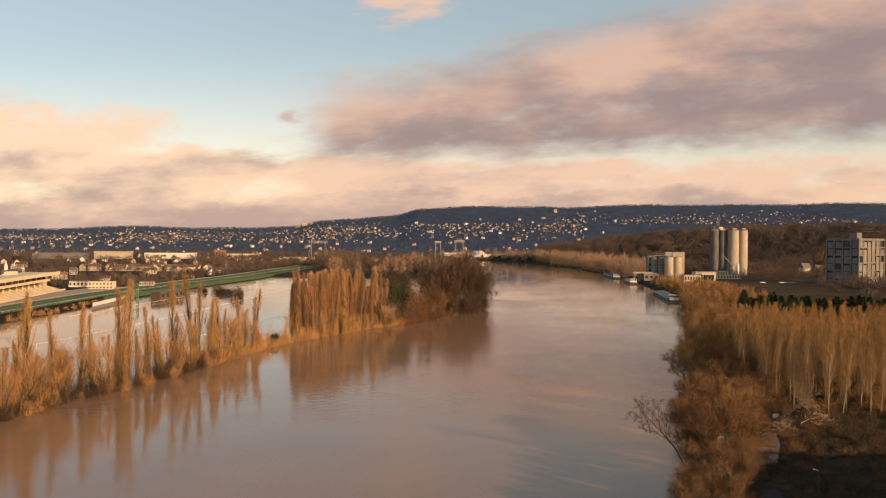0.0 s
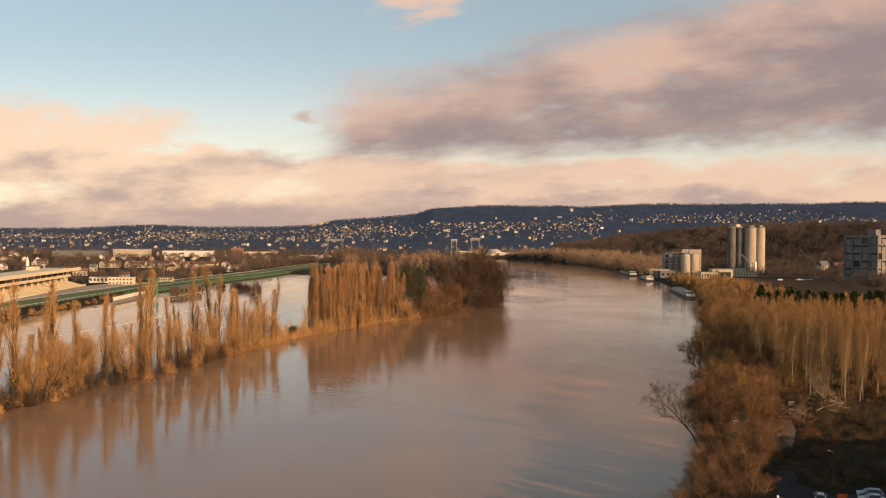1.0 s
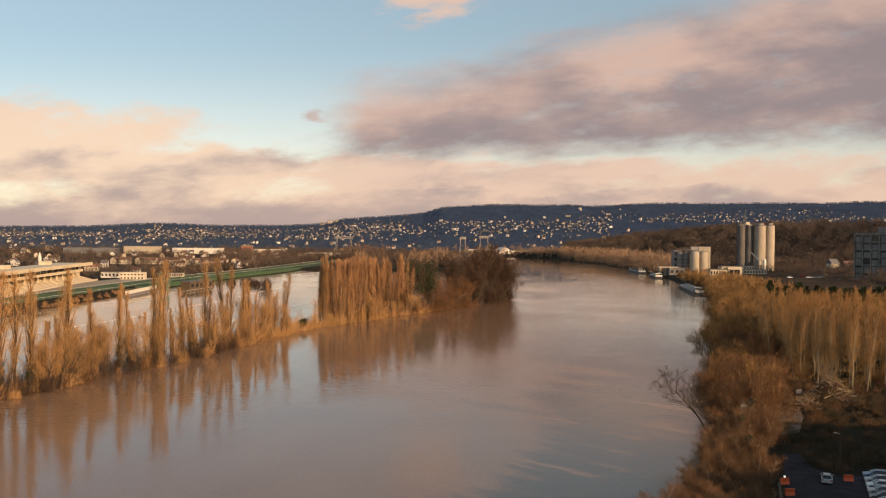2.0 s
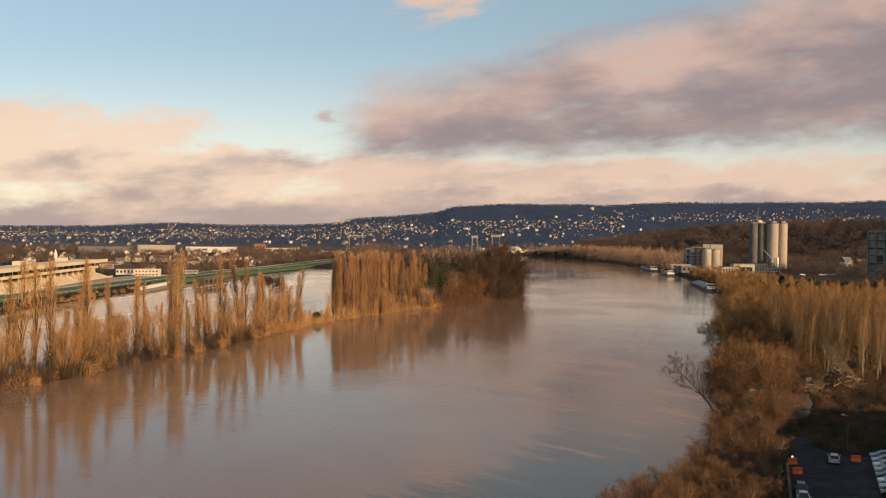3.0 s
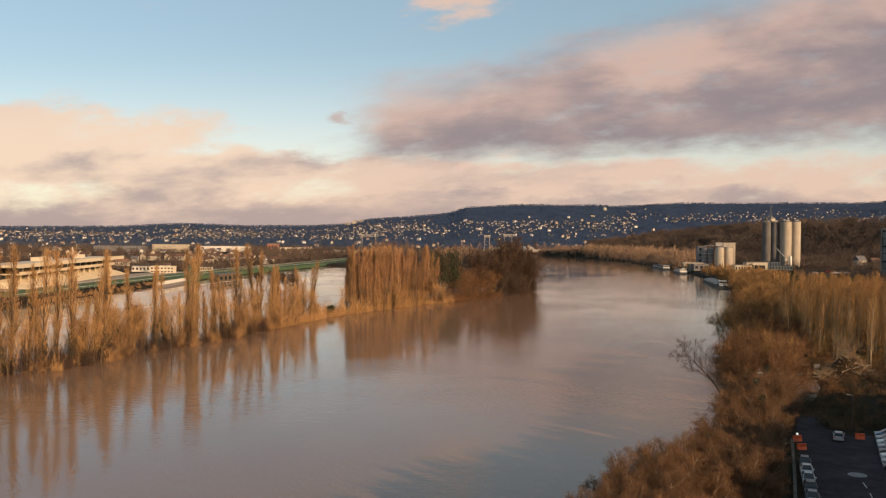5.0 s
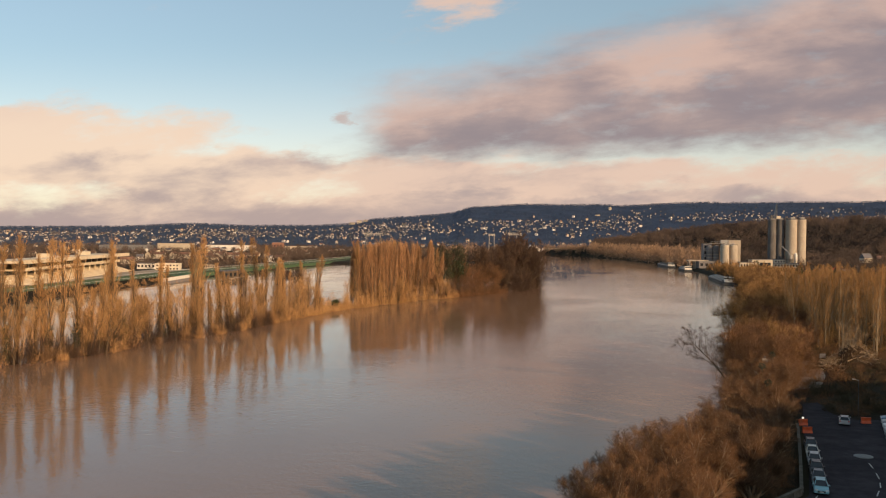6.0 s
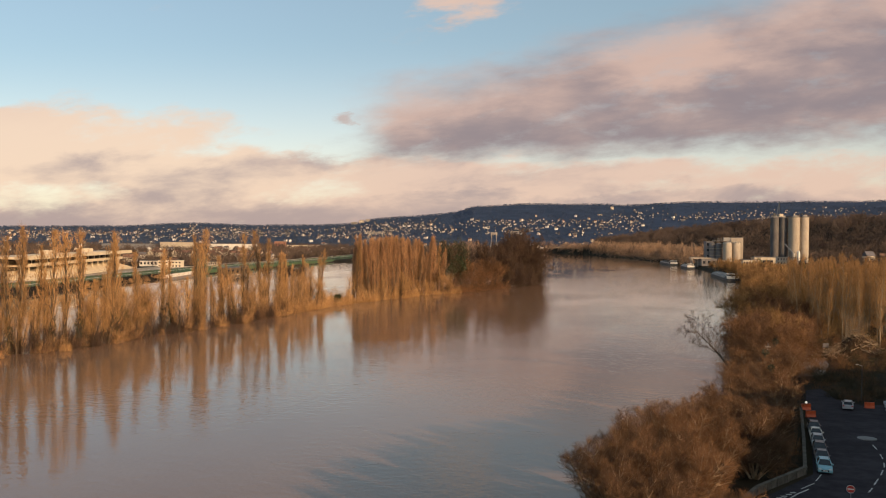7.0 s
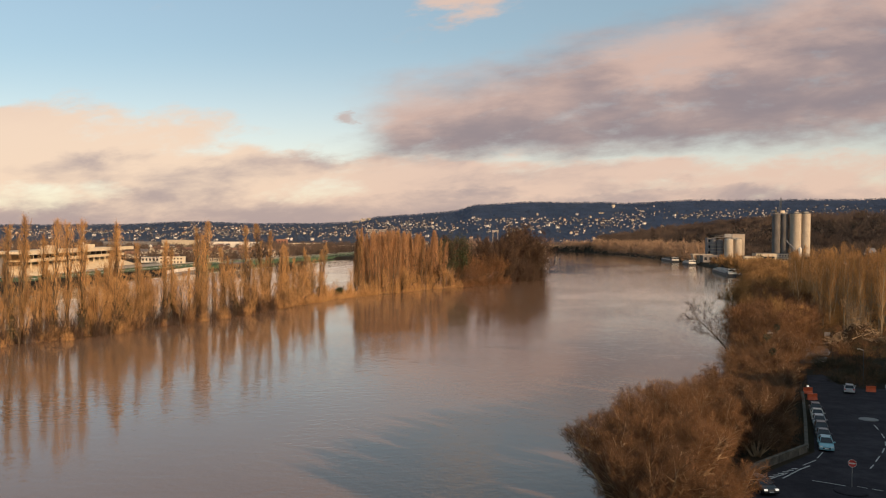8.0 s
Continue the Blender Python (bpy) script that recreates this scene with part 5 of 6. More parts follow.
spots = [(track_line(y) - rnd.uniform(34, 70), y, 3, rnd.uniform(2.5, 4.5), rnd.uniform(5, 10)) for y in np.arange(760, 1400, 5.0)]
woods("track_trees", "dark bare trees beyond the turf track", spots, M_BLUFFWOOD, 41, 60)

# evergreen bushes of the left bank
def evergreen(name, label, x, y, z, r, h, seed, mat, n=900, leaf=0.5):
    rng = np.random.default_rng(seed)
    t = thing(name, label, "bush", pose(x, y, z))
    p = rng.normal(size=(n, 3))
    p /= np.linalg.norm(p, axis=1, keepdims=True)
    p *= (rng.uniform(0.3, 1, (n, 1)) ** 0.5) * (1 + 0.25 * np.sin(p[:, :1] * 7 + seed) * np.cos(p[:, 1:2] * 6))
    base = p * (r, r, h / 2) + (0, 0, h / 2)
    part("trunk", Geo().tube([(0, 0, -0.5), (0.1, 0, h * 0.6)], (0.2, 0.05), 5), M_BARK, t)
    part("foliage", Geo().shards(base, p + rng.normal(0, 0.5, p.shape), rng.uniform(0.5, 1.3, n) * leaf * 1.6, rng.uniform(0.5, 1.2, n) * leaf, rng), mat, t)
    return t


evergreen("ivy_bush", "dark ivy-covered bush on the flooded bank", -84, 381, 0, 2.6, 6, 3, M_IVY)
evergreen("ivy_bush", "dark ivy-covered bush on the flooded bank", -77, 387, 0, 2.0, 4.5, 4, M_EVERGREEN)
evergreen("ivy_tree", "ivy-clad tree with dark green mass", -33, 480, 7, 7.5, 23, 5, M_IVY, 3600, 0.5)
evergreen("ivy_tree", "ivy-clad tree with dark green mass", -24, 492, 9, 6.0, 22, 8, M_IVY, 3000, 0.5)
evergreen("ivy_tree", "ivy-clad tree with dark green mass", -25, 488, 4, 5.5, 19, 6, M_EVERGREEN, 1500, 0.6)
evergreen("ivy_tree", "slim ivy-clad trunk with dark green mass", -121, 231, 0, 1.2, 13, 7, M_IVY, 700, 0.4)
evergreen("ivy_tree", "slim ivy-clad trunk with dark green mass", -110, 262, 0, 1.0, 10, 9, M_IVY, 600, 0.4)
for y, inland, r, h in ((204.5, 4, 1.0, 12), (216, 5, 0.9, 10), (224, 5, 1.1, 11), (237, 3, 1.0, 8), (243, 4, 1.2, 9), (260.5, 6, 0.9, 9), (280.5, 9, 0.9, 10), (293, 3, 1.2, 7), (315, 11, 1.0, 11), (346, 4, 1.1, 7)):
    evergreen("ivy_tree", "slim ivy-clad trunk with dark green mass", left_bank(y) - inland, y, 0, r, h, int(y), M_IVY, 420, 0.4)
tilted = thing("leaning_pale_tree", "pale dead trunk leaning at the island's edge", "tree", pose(-38, 465, 0, 0, 12, 20))
part("trunk", Geo().tube([(0, 0, 0), (0.6, 0, 7), (2.2, 0.5, 13), (5, 1, 19)], (0.34, 0.28, 0.2, 0.06), 6), M_PALEBARK, tilted)
part("limb", Geo().tube([(0.7, 0, 8), (-1.5, 0.6, 13), (-2.3, 1, 18)], (0.2, 0.14, 0.04), 5), M_PALEBARK, tilted)

# ---- right bank: scrub, debris and conifers ----
def conifer(seed, h, r):
    rng = np.random.default_rng(seed)
    n = 1900
    up = rng.uniform(0.03, 1, n) ** 0.8
    a = rng.uniform(0, 6.283, n)
    rad = r * (1.04 - up) * rng.uniform(0.35, 1, n) ** 0.5 * (1 + 0.2 * np.sin(up * 40))
    t = thing("conifer", "dark green conifer in a windbreak row", "tree")
    part("trunk", Geo().tube([(0, 0, 0), (0, 0, h * 0.97)], (0.25, 0.03), 5), M_BARK, t)
    base = np.stack([rad * np.cos(a), rad * np.sin(a), h * up], 1)
    ways = np.stack([np.cos(a), np.sin(a), rng.uniform(-0.3, 0.5, n)], 1)
    part("foliage", Geo().shards(base, ways, rng.uniform(0.6, 1.6, n) * 0.9, rng.uniform(0.3, 0.8, n), rng), M_EVERGREEN, t)
    return t


FIRS = [conifer(60 + k, 14, 5.2) for k in range(3)]
for k in range(84):
    x = 178 + k * 1.9 + rnd.uniform(-1.5, 1.5)
    tagged(plant(rnd.choice(FIRS), x, 500 - (x - 180) * 0.35 + rnd.uniform(-4, 4), 3, rnd.uniform(0.8, 1.06) * (1.12 if k in (0, 1, 8, 9) else 1), rnd=rnd), group="conifer windbreak")
retire(FIRS)

spots = []
tan = []
for k in range(1300):
    x, y = rnd.uniform(62, 150), rnd.uniform(146, 250)
    if x > right_bank(y) + 16 and x < 0.56 * y + 12 and not (66 < x < 80 and 185 < y < 215):
        (spots if rnd.random() < 0.5 else tan).append((x, y, 2.8, rnd.uniform(1.2, 2.6), rnd.uniform(0.8, 3.0)))
# low scrub that also supplies the dark of the shaded ground
brush("bramble_scrub", "brambles on waste ground, darkened for the shade there", spots, M_BRAMBLE, 12, 200, 0.07, 0.42, 0.5)
brush("dry_weeds", "dry brown weeds and saplings on waste ground", tan, M_RUSSET, 15, 170, 0.04, 0.5, 0.9)
spots = []
for k in range(240):
    y = rnd.uniform(80, 260)
    x = right_bank(y) + rnd.uniform(0.5, 26 if y > 165 else 9)
    spots.append((x, y, 1.0 + 1.5 * min((x - right_bank(y)) / 9, 1), rnd.uniform(1.2, 2.4), rnd.uniform(1.5, 5.0)))
wall_line = lerp_table([(60, 10), (79, 24), (87.4, 29.3), (96.6, 38), (116, 44.6), (137, 51.5), (160, 61)])
for k in range(150):
    y = rnd.uniform(66, 160)
    spots.append((wall_line(y) - rnd.uniform(1.2, 8), y, 2.2, rnd.uniform(1.0, 1.8), rnd.uniform(1.2, 3.0)))
brush("bank_undergrowth", "tangled brown undergrowth below the bank trees", spots, M_RUSSET, 13, 260, 0.04)
spots = []
for k in range(260):
    y = rnd.uniform(226, 330)
    x = 90 + abs(y - 258) * 0.31 + rnd.uniform(-4, 60)
    if x < 0.56 * y + 12:
        spots.append((x, y, 2.8, rnd.uniform(1.5, 3), rnd.uniform(2.5, 7.5)))
brush("plantation_scrub", "olive and brown scrub at the plantation's foot", spots, M_HAZEL, 14, 230, 0.05)

draped("dirt_clearing", "bare muddy clearing with puddles behind the bank trees", [(62, 172), (66, 190), (70, 205), (76, 222), (80, 240)], [(70, 176), (77, 192), (81, 206), (86, 222), (90, 240)],
       material("damp_mud", (0.16, 0.12, 0.085), (0.28, 0.21, 0.15), 0.2, 0.55, 0.4, 2, stain=0.4, stain_scale=0.1), lift=0.15)


def debris(x, y, r, h, seed, label):
    rng = random.Random(seed)
    t = thing("debris_heap", label, "debris", pose(x, y, 2.9))
    g = Geo()
    rings = [(r * (1 - k / 6) * (1 + 0.1 * math.sin(k * 2)), h * 0.8 * k / 6) for k in range(6)]
    g.lathe(0, 0, rings, 16)
    g.v = [(a + noise.noise((a, b, c)) * 1.2, b + noise.noise((b, c, a)) * 1.2, c + noise.noise((c, a, b)) * 0.8) for a, b, c in g.v]
    part("earth", g, M_SOIL, t)
    logs = Geo()
    for k in range(170):
        a, q = rng.uniform(0, 6.28), rng.random() ** 0.6
        p = Vector((r * q * math.cos(a), r * q * math.sin(a), h * (1 - q) * rng.uniform(0.6, 1.1)))
        d = Vector((rng.gauss(0, 1), rng.gauss(0, 1), rng.gauss(0.2, 0.5))).normalized() * rng.uniform(1.0, 3.4)
        logs.tube([p - d / 2, p + d / 2 + Vector((0, 0, rng.gauss(0, 0.2)))], (rng.uniform(0.06, 0.17), 0.04), 4)
    tagged(part("timber", logs, M_DEADWOOD, t), kind="stuff")
    return t


debris(92, 213, 7.5, 7.5, 2, "heap of pale broken branches and timber on waste ground")
debris(82, 205, 5.0, 2.2, 3, "low heap of broken timber and rubble")
debris(98, 176, 5.0, 1.6, 5, "low mound of earth and broken wood")
brush("brushwood", "pale cut brushwood thrown on the timber heap", [(91, 212, 4.5, 4.0, 5.5), (86, 210, 3.0, 3.5, 2.5), (95, 214, 3.5, 3.5, 3.5)], M_DEADWOOD, 52, 700, 0.05, 0.4, 0.3)
wild = make_tree("dead_shrub", "bleached leafless shrub on the timber heap",
                 grow(777, [(1, 2, 0, 0), (12, 3.2, 45, 0.2), (7, 0.45, 40, 0.2)], broad_reach, 0.22, 1.0, 0.06, 7, lift=0.3, sides=(5, 4, 3)), M_DEADWOOD, M_DEADWOOD)
wild.matrix_world = pose(91, 215, 7)
box = thing("site_panel", "small pale board on two legs on waste ground", "board", pose(84.5, 214, 3, 0, 0, 10))
part("board", Geo().box(0, 0, 1.4, 1.6, 0.12, 1.1), M_DARKCONCRETE, box)
for dx in (-0.6, 0.6):
    part("leg", Geo().box(dx, 0.12, 0, 0.14, 0.14, 2.5), M_DARKSTEEL, box)
box = thing("river_sign", "white river notice board on a post among the trees", "sign", pose(56, 169.5, 2, 0, 0, -12))
part("board", Geo().box(0, -0.1, 6.4, 1.1, 0.1, 1.7), M_RENDER, box)
part("post", Geo().box(0, 0.05, 0, 0.2, 0.2, 8.6), M_STEEL, box)
for k in range(3):
    part("stripe", Geo().box(0, -0.16, 6.65 + 0.45 * k, 0.8, 0.02, 0.13), M_DARKSTEEL, box)

snag = make_tree("leaning_snag", "bare grey tree leaning out over the river",
                 grow(902, [(1, 15.5, 0, 0), (15, 0.42, 42, 0.35), (6, 0.5, 45, 0.25), (4, 0.5, 45, 0.2)], broad_reach, 0.25, 0.8, 0.022, 13, lift=0.30, sides=(6, 4, 3, 3), wander=0.12, lean=(-0.52, 0.05, 0.75)), M_BARK, M_DARKTWIG)
snag.matrix_world = pose(52, 178, 0.5)
for x, y, h in ((48, 142, 9), (56, 165, 11), (50, 152, 10.5)):
    evergreen("mistletoe", "dark ball of mistletoe in a bare crown", x, y, h, 0.6, 1.2, int(x), M_IVY, 160, 0.2)

draped("works_field", "brown stubble field before the works", [(right_bank(y) + 16, y) for y in range(520, 1100, 20)], [(right_bank(y) + 330, y) for y in range(520, 1100, 20)], M_SOIL, lift=0.6, flat=3.0, across=10)
spots = []
for k in range(240):
    y = rnd.uniform(560, 860)
    spots.append((right_bank(y) + rnd.uniform(150, 330), y, 2.6, rnd.uniform(2.2, 4), rnd.uniform(2.5, 7)))
for k in range(420):
    spots.append((rnd.uniform(375, 560), rnd.uniform(690, 840), 2.6, rnd.uniform(2.5, 5), rnd.uniform(6, 15)))
for k in range(220):
    spots.append((rnd.uniform(300, 620), rnd.uniform(1075, 1130), 3, rnd.uniform(2.5, 4.5), rnd.uniform(5, 10)))
woods("works_scrub", "dark brown scrub and trees round the works", spots, M_BLUFFWOOD, 44, 90, 0.05, 0.4)
spots = [(right_bank(y) + rnd.uniform(4, 55), y, 2.4, rnd.uniform(2.5, 5), rnd.uniform(5, 11)) for y in np.linspace(585, 830, 120)]
woods("willow_bank", "golden willow scrub on the bank before the works", spots, M_HAZEL, 45, 110, 0.06)
brush("quay_bush", "russet bush before the batching silos", [(229, 884, 2.5, 5, 13), (236, 882, 2.5, 4, 10), (222, 888, 2.5, 4, 8)], M_RUSSET, 61, 420, 0.12, 0.4, 0.9)
evergreen("yard_conifer", "dark evergreen beside the works garage", 271, 893, 3, 3.2, 10, 62, M_EVERGREEN, 700, 0.6)
evergreen("yard_conifer", "dark evergreen beside the weigh house", 300, 950, 3, 2.6, 8, 63, M_EVERGREEN, 600, 0.6)
spots = [(rnd.uniform(365, 480), rnd.uniform(985, 1045), 3, rnd.uniform(2.5, 4.5), rnd.uniform(5, 11)) for k in range(90)]
spots += [(rnd.uniform(285, 420), rnd.uniform(1062, 1100), 3, rnd.uniform(2.5, 4.5), rnd.uniform(5, 10)) for k in range(70)]
woods("silo_scrub", "dark bare scrub round the silos' foot", spots, M_BLUFFWOOD, 64, 90, 0.05, 0.4)
shed("bluff_house", "white gabled house at the foot of the bluff", 470, 1100, 6, 12, 9, 6, 20, M_RENDER, M_SLATE, bays=3, rows=2, gable=6)
shed("bluff_house", "pale house at the foot of the bluff", 500, 1120, 3, 14, 10, 7, -10, M_RENDER, M_ROOF, bays=3, rows=2, gable=5)
for y in (1210, 1270, 1450):
    shed("riverside_house", "cream riverside house below the woods", right_bank(y) + 40 + rnd.uniform(0, 30), y, 4, 14, 10, 5.5, rnd.uniform(0, 90), M_RENDER, M_ROOF, bays=3, gable=3.5, group="riverside houses")


# ---- road and parked cars ----
outline = [(2, 20), (14, 60), (23, 76), (29.8, 86.2), (38.9, 96.4), (45.4, 115), (52.2, 136.5), (59.4, 157), (63, 159), (61.5, 147.5), (64, 142.8), (80, 144.5), (130, 147), (135, 20)]
g = Geo()
g.v = [(x, y, 3.08) for x, y in outline] + [(x, y, 2.5) for x, y in outline]
n = len(outline)
g.f = [tuple(range(n))] + [(i, i + n, (i + 1) % n + n, (i + 1) % n) for i in range(n)]
bm = bmesh.new()
me = g.mesh("road", M_ASPHALT)
bm.from_mesh(me)
bmesh.ops.triangulate(bm, faces=[f for f in bm.faces if len(f.verts) > 4])
bmesh.ops.recalc_face_normals(bm, faces=bm.faces)
bm.to_mesh(me)
bm.free()
tagged(part("road", me, None), "dark worn asphalt road and car park", "road", kind="structure")


def paint(points, wide, name="road_marking", label="worn white painted road line"):
    g = Geo()
    for a, b in zip(points, points[1:]):
        a, b = Vector((*a, 3.088)), Vector((*b, 3.088))
        s = (b - a).cross(Vector((0, 0, 1))).normalized() * wide / 2
        k = len(g.v)
        g.v += [tuple(a - s), tuple(a + s), tuple(b + s), tuple(b - s)]
        g.f.append((k, k + 1, k + 2, k + 3))
    return tagged(part(name, g, M_MARK), label, "road marking", kind="structure")


for a, b in (((51.9, 107.6), (51.1, 104.9)), ((50.4, 103.0), (49.4, 100.6)), ((48.6, 99.2), (47.3, 96.8)), ((46.3, 95.2), (44.6, 92.4)), ((43.8, 91.0), (42.6, 89.2)), ((53.2, 113.0), (52.6, 110.2)),
             ((38.1, 81.7), (38.9, 81.1)), ((39.3, 80.9), (40.2, 80.2)), ((40.9, 79.6), (42.0, 78.8)), ((39.9, 96.4), (38.2, 93.5)), ((37.6, 92.4), (35.2, 89.9))):
    paint((a, b), 0.16)
paint(((34.0, 83.6), (35.3, 82.8), (36.9, 81.8)), 0.17)
paint(((28.0, 82.3), (30.4, 84.6), (32.2, 86.3)), 0.2)
paint(((31.0, 84.1), (34.2, 88.0), (36.0, 89.8)), 0.2)
for k in range(6):
    paint(((29.6 + 0.75 * k, 84.6 + 0.72 * k), (30.3 + 0.75 * k, 84.7 + 0.72 * k)), 0.35)
oval = Geo().lathe(54, 116.7, [(1.35, 3.09), (1.35, 3.16), (1.2, 3.18)], 20)
tagged(part("kerb_island", oval, material("pale_concrete", (0.16, 0.155, 0.15), (0.24, 0.23, 0.22), 1, 0.85, 0.2, stain=0.3)), "small round pale concrete island flush in the road", "traffic island")
isle = thing("splitter_island", "dark kerbed teardrop island under the road sign", "traffic island", pose(36.6, 79.6, 3.06))
part("kerb", Geo().lathe(0, 0, [(1.7, 0), (1.7, 0.12), (1.6, 0.15), (1.5, 0.15)], 18), M_ASPHALT, isle)
part("infill", Geo().lathe(0, 0, [(1.5, 0.1), (1.5, 0.16), (0.1, 0.18)], 18), M_ASPHALT, isle)

sign = thing("no_entry_sign", "round red no-entry sign on a thin grey post", "road sign", pose(37.4, 81.4, 3.1, 0, 0, -24))
part("post", Geo().bar((0, 0.04, 0), (0, 0.04, 2.95), 0.045, 8), M_STEEL, sign)
disc = Geo()
for y0, y1, r in ((-0.02, 0.02, 0.43),):
    ring = [(r * math.cos(k / 24 * 6.2832), 2.55 + r * math.sin(k / 24 * 6.2832)) for k in range(24)]
    disc.v = [(x, y0, z) for x, z in ring] + [(x, y1, z) for x, z in ring]
    disc.f = [tuple(range(24)), tuple(reversed(range(24, 48)))] + [((i + 1) % 24, i, i + 24, (i + 1) % 24 + 24) for i in range(24)]
face = part("disc", disc, M_RED, sign)
part("rim", Geo().tube([(0.41 * math.cos(k / 24 * 6.2832), -0.025, 2.55 + 0.41 * math.sin(k / 24 * 6.2832)) for k in range(25)], [0.022] * 25, 4), M_WHITE, sign)
part("bar", Geo().box(0, -0.028, 2.49, 0.62, 0.012, 0.13), M_WHITE, sign)


def quay_wall(a, b, h, panels, label):
    a, b = Vector(a), Vector(b)
    d = b - a
    t = thing("parapet_wall", label, "wall", pose(a.x, a.y, 2.6, 0, 0, math.degrees(math.atan2(d.y, d.x))), group="road parapet")
    ln, step = d.length, d.length / panels
    for k in range(panels):
        part("panel", Geo().box(step * (k + 0.5), 0, 0, step - 0.12, 0.22, h), M_PARAPET, t)
        part("post", Geo().box(step * k, 0, 0, 0.32, 0.36, h + 0.1), M_PARAPET, t)
    part("coping", Geo().box(ln / 2, 0, h + 0.1, ln + 0.3, 0.45, 0.16), M_PARAPET, t)


quay_wall((24.2, 79.0), (29.3, 87.4), 1.15, 3, "concrete panel parapet along the road")
quay_wall((29.3, 87.4), (38.0, 96.6), 1.15, 5, "concrete panel parapet along the road")
quay_wall((38.0, 96.6), (44.6, 116.0), 0.7, 8, "concrete panel parapet beside parked cars")
quay_wall((44.6, 116.0), (51.5, 137.0), 0.7, 8, "concrete panel parapet beside the car park")


def car_paint(name, c):
    m = material(name, tuple(v * 0.92 for v in c), c, 1.5, 0.28)
    return m


def car(label, paint_mat, x, y, heading, hatch=True, lit=False, group=""):
    """A parked car; heading: degrees its nose points from the x axis."""
    t = thing("car", label, "car", pose(x, y, 3.09, 0, 0, heading), group=group)
    L, w = 2.1, 0.86
    side = [(-L, 0.32), (-L + 0.04, 0.72), (-L + 0.12, 0.92), (-0.9, 0.98), (0.75, 0.96), (1.55, 0.82), (2.0, 0.70), (L, 0.45), (L - 0.04, 0.25), (-L + 0.08, 0.25)]
    g = Geo()
    for yy, sc in ((-w, 0.97), (-w + 0.1, 1.0), (w - 0.1, 1.0), (w, 0.97)):
        g.v += [(px * sc, yy, 0.25 + (pz - 0.25) * (0.94 if abs(yy) == w else 1.0)) for px, pz in side]
    m = len(side)
    for j in range(3):
        g.f += [(j * m + i, j * m + (i + 1) % m, (j + 1) * m + (i + 1) % m, (j + 1) * m + i) for i in range(m)]
    g.f += [tuple(reversed(range(m))), tuple(range(3 * m, 4 * m))]
    body = part("body", g, paint_mat, t)
    back = -1.85 if hatch else -1.45
    cabin = [(back, 0.95), (back + 0.28, 1.36), (-0.9, 1.46), (0.2, 1.42), (1.05, 0.95)]
    g = Geo()
    pts = []
    for s in (-1, 1):
        pts.append([(px, s * (0.80 if pz < 1 else 0.60), pz) for px, pz in cabin])
    k = len(cabin)
    g.v = pts[0] + pts[1]
    g.f = [tuple(range(k)), tuple(reversed(range(k, 2 * k)))] + [((i + 1) % k, i, k + i, k + (i + 1) % k) for i in range(k)]
    part("glazing", g, M_GLASS, t, "dark car windows")
    part("roof_panel", Geo().prism([(-0.60, 0), (0.60, 0), (0.52, 0.05), (-0.52, 0.05)], (back + 0.34, 0, 1.405), (0.12, 0, 1.415), (0, 1, 0)), paint_mat, t)
    for s in (-1, 1):
        part("pillar", Geo().bar((1.03, s * 0.79, 0.96), (0.2, s * 0.60, 1.42), 0.045), paint_mat, t)
        part("rear_pillar", Geo().bar((back + 0.02, s * 0.79, 0.96), (back + 0.30, s * 0.60, 1.38), 0.06), paint_mat, t)
        part("door_mirror", Geo().box(0.72, s * 0.95, 0.95, 0.16, 0.2, 0.14), paint_mat, t)
        part("headlight", Geo().box(1.98, s * 0.62, 0.58, 0.16, 0.36, 0.15), M_LAMP_ON if lit else M_LAMP, t)
        part("tail_light", Geo().box(-2.03, s * 0.68, 0.68, 0.1, 0.26, 0.2), M_RED, t)
    part("grille", Geo().box(2.06, 0, 0.36, 0.08, 0.9, 0.2), M_RUBBER, t)
    part("number_plate", Geo().box(2.105, 0, 0.40, 0.02, 0.5, 0.11), M_WHITE, t)
    for px in (-1.3, 1.32):
        for s in (-1, 1):
            tyre = Geo()
            n = 16
            for yy, r in ((-0.1, 0.28), (-0.09, 0.32), (0.09, 0.32), (0.1, 0.28)):
                tyre.v += [(px + r * math.cos(i / n * 6.2832), s * 0.80 + yy, 0.32 + r * math.sin(i / n * 6.2832)) for i in range(n)]
            for j in range(3):
                tyre.f += [(j * n + i, j * n + (i + 1) % n, (j + 1) * n + (i + 1) % n, (j + 1) * n + i) for i in range(n)]
            tyre.f += [tuple(reversed(range(n))), tuple(range(3 * n, 4 * n))]
            wheel = part("wheel", tyre, M_RUBBER, t)
            part("rim", Geo().tube([(px, s * 0.88, 0.32), (px, s * 0.915, 0.32)], (0.2, 0.18), 10), M_STEEL, wheel)
    return t


M_LAMP = material("lamp_glass", (0.6, 0.6, 0.58), (0.75, 0.75, 0.72), 2, 0.12)
M_LAMP_ON = bpy.data.materials.new("lit_lamp")
M_LAMP_ON.use_nodes = True
M_LAMP_ON.node_tree.nodes["Principled BSDF"].inputs["Emission Color"].default_value = (1, 0.9, 0.72, 1)
M_LAMP_ON.node_tree.nodes["Principled BSDF"].inputs["Emission Strength"].default_value = 0.9
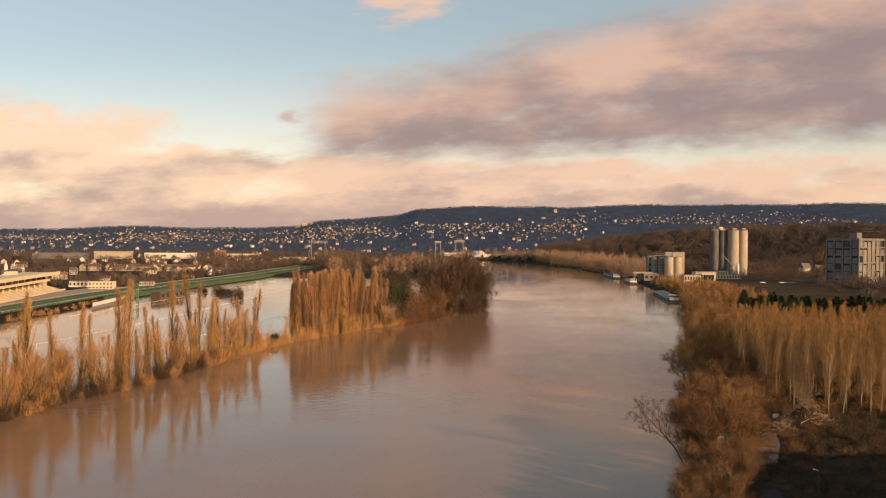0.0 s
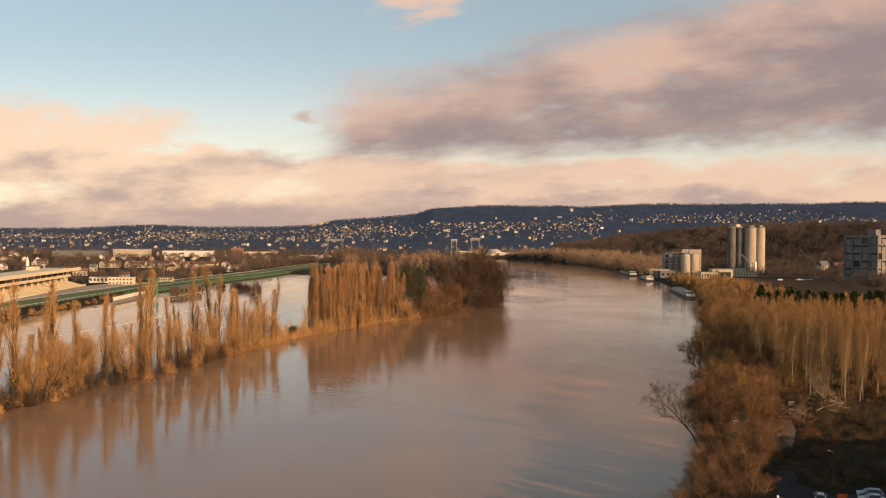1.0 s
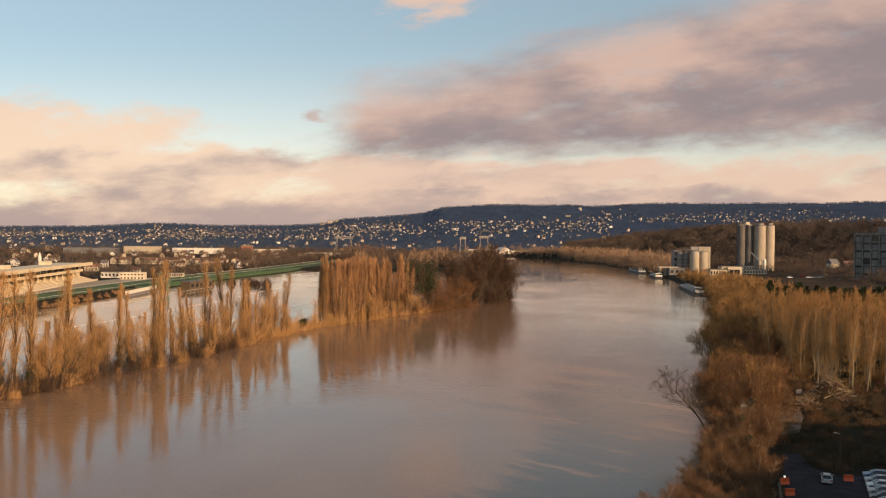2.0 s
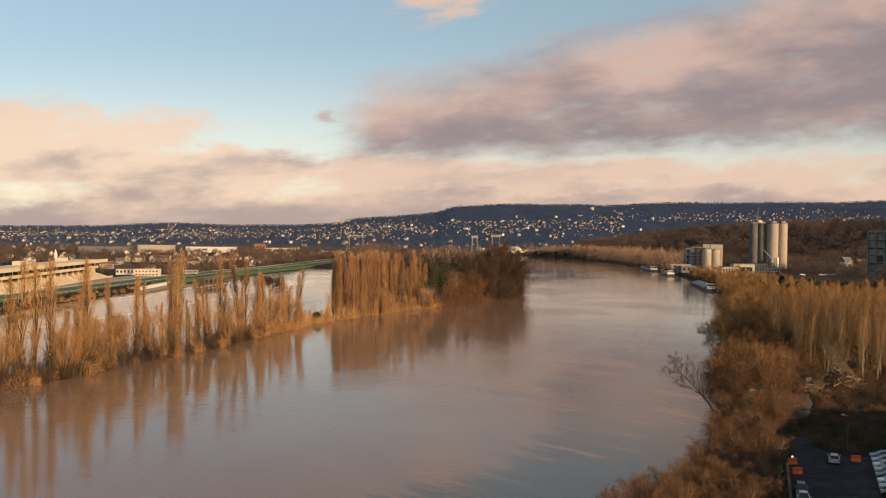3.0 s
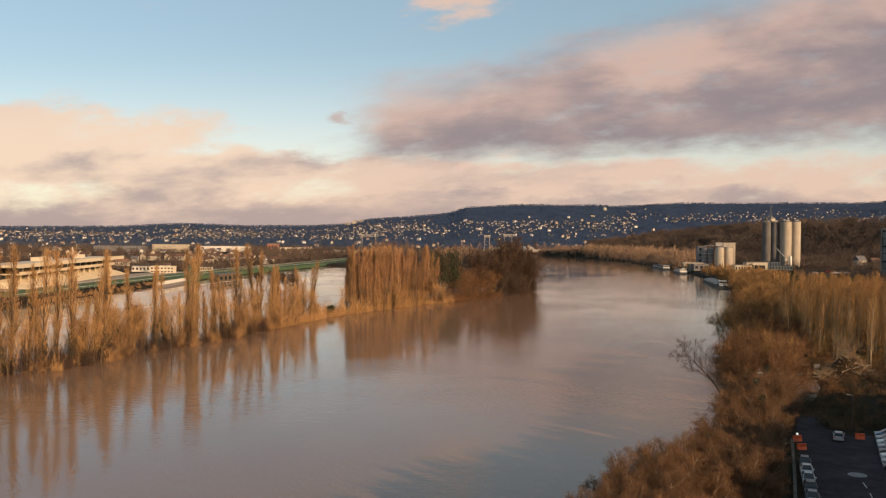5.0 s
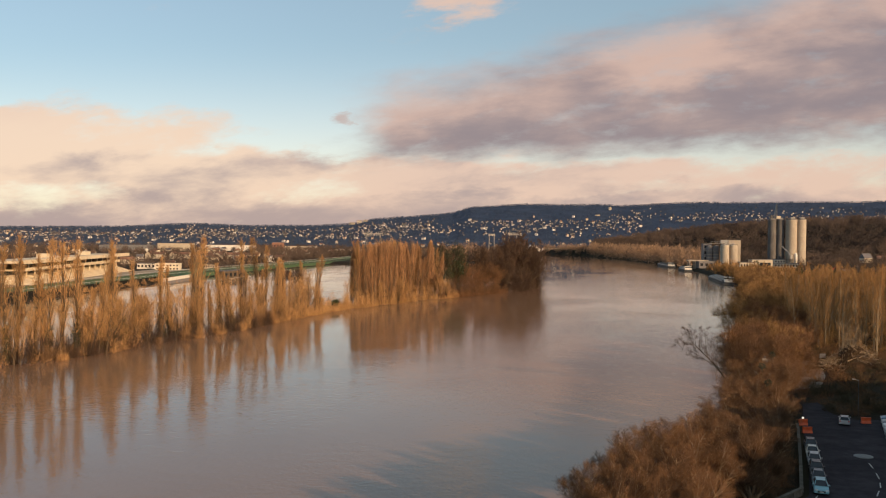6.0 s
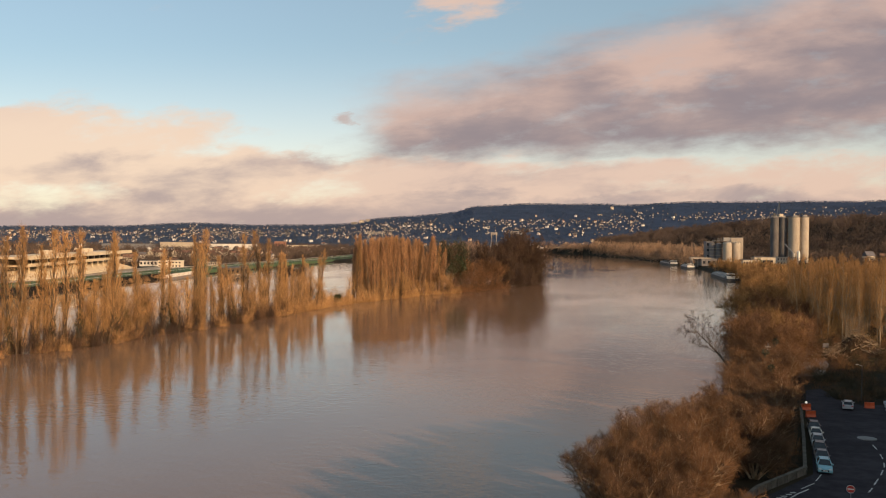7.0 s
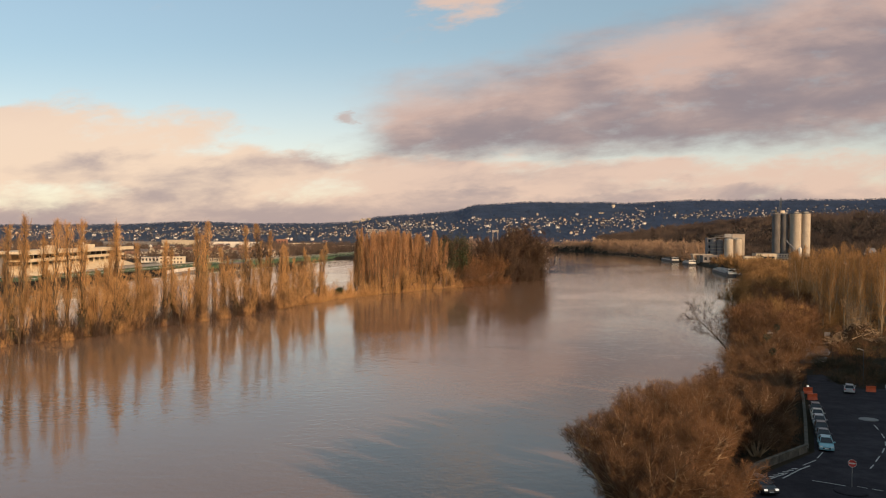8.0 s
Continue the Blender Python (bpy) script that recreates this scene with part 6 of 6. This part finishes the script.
PAINTS = {k: car_paint(k + "_car_paint", c) for k, c in (("aqua", (0.22, 0.45, 0.52)), ("graphite", (0.10, 0.10, 0.11)), ("black", (0.014, 0.014, 0.016)), ("silver", (0.36, 0.37, 0.38)), ("cream", (0.60, 0.57, 0.50)), ("white", (0.68, 0.68, 0.67)), ("blue", (0.16, 0.24, 0.33)))}
row = (("aqua", "pale blue-green hatchback parked along the parapet"), ("graphite", "dark grey hatchback parked along the parapet"), ("black", "black car parked along the parapet"),
       ("silver", "silver car parked along the parapet"), ("cream", "cream white car parked along the parapet"), ("black", "black car parked along the parapet"))
for k, (p, label) in enumerate(row):
    f = k / 5
    car(label, PAINTS[p], 41.0 + 6.9 * f, 98.4 + 22.6 * f, 253, k % 3 != 1, group="cars along the parapet")
car("small silver car parked at the end of the car park", PAINTS["silver"], 60.4, 139.6, 68)
car("black car with headlights on, coming down the road", PAINTS["black"], 27.2, 79.2, 282, lit=True)
for k, (p, label) in enumerate((("blue", "blue-grey car in a row of parked cars"), ("silver", "silver car in a row of parked cars"), ("white", "white car in a row of parked cars"), ("silver", "silver car in a row of parked cars"),
                                ("graphite", "dark grey car in a row of parked cars"), ("white", "white car in a row of parked cars"), ("silver", "silver car in a row of parked cars"), ("black", "black car in a row of parked cars"))):
    car(label, PAINTS[p], 69.9 - 1.2 * k, 142.2 - 3.15 * k, 158 + 6, k % 2 == 0, group="row of parked cars")


def barrier(x, y, turn):
    t = thing("plastic_barrier", "bright orange plastic water-filled road barrier", "barrier", pose(x, y, 3.09, 0, 0, turn), group="road barriers")
    part("shell", Geo().prism([(-0.28, 0), (0.28, 0), (0.2, 0.28), (0.1, 0.42), (0.1, 0.95), (-0.1, 0.95), (-0.1, 0.42), (-0.2, 0.28)], (-0.8, 0, 0), (0.8, 0, 0), (0, 1, 0)), M_ORANGE, t)
    part("top_rail", Geo().box(0, 0, 0.95, 1.6, 0.24, 0.08), M_ORANGE, t)


barrier(51.2, 131.6, 5)
barrier(52.6, 137.6, 8)
barrier(64.3, 140.2, -4)
lamp = thing("warning_lamp", "small white warning lamp on an orange barrier", "lamp", pose(52.6, 137.6, 4.12))
part("lens", Geo().lathe(0, 0, [(0.16, 0.1), (0.18, 0.3), (0.05, 0.42)], 10), M_LAMP_ON, lamp)
part("foot", Geo().lathe(0, 0, [(0.1, 0), (0.1, 0.1)], 8), M_DARKSTEEL, lamp)
pole = thing("street_lamp", "thin grey street lamp post behind the car park", "street lamp", pose(66.0, 147.5, 3))
part("post", Geo().bar((0, 0, 0), (0, 0, 6.5), 0.06, 6), M_DARKSTEEL, pole)
part("arm", Geo().bar((0, 0, 6.4), (-0.9, -0.3, 6.7), 0.05), M_STEEL, pole)
part("lantern", Geo().box(-1.0, -0.33, 6.62, 0.5, 0.2, 0.14), M_STEEL, pole)

# vehicles and plant at the works
for x, y, h, c in ((331, 876, 10, "white"), (352, 880, 170, "white"), (359, 882, 170, "silver"), (366, 884, 170, "cream")):
    t = car("pale vehicle parked in the works yard", PAINTS[c], x, y, h, True, group="works vehicles")
    t.scale = (1.3, 1.3, 1.5)
for x, y in ((352, 900),):
    t = thing("red_excavator", "red excavator parked in the works yard", "excavator", pose(x, y, 3, 0, 0, 20), group="works vehicles")
    part("tracks", Geo().box(0, -1.2, 0, 4.2, 0.7, 1.0).box(0, 1.2, 0, 4.2, 0.7, 1.0), M_RUBBER, t)
    part("cab", Geo().box(-0.3, 0, 1.1, 3.4, 2.6, 1.5).box(0.4, 0.6, 2.6, 1.6, 1.2, 1.2), M_RED, t)
    part("boom", Geo().tube([(1.2, -0.3, 1.8), (4, -0.3, 5.2), (7, -0.3, 3.6), (7.2, -0.3, 1.0)], (0.35, 0.35, 0.28, 0.2), 4), M_RED, t)
    t.scale = (0.7, 0.7, 0.7)

retire(ROUND)
retire(DUSKY)
retire(LOOSE[:1])
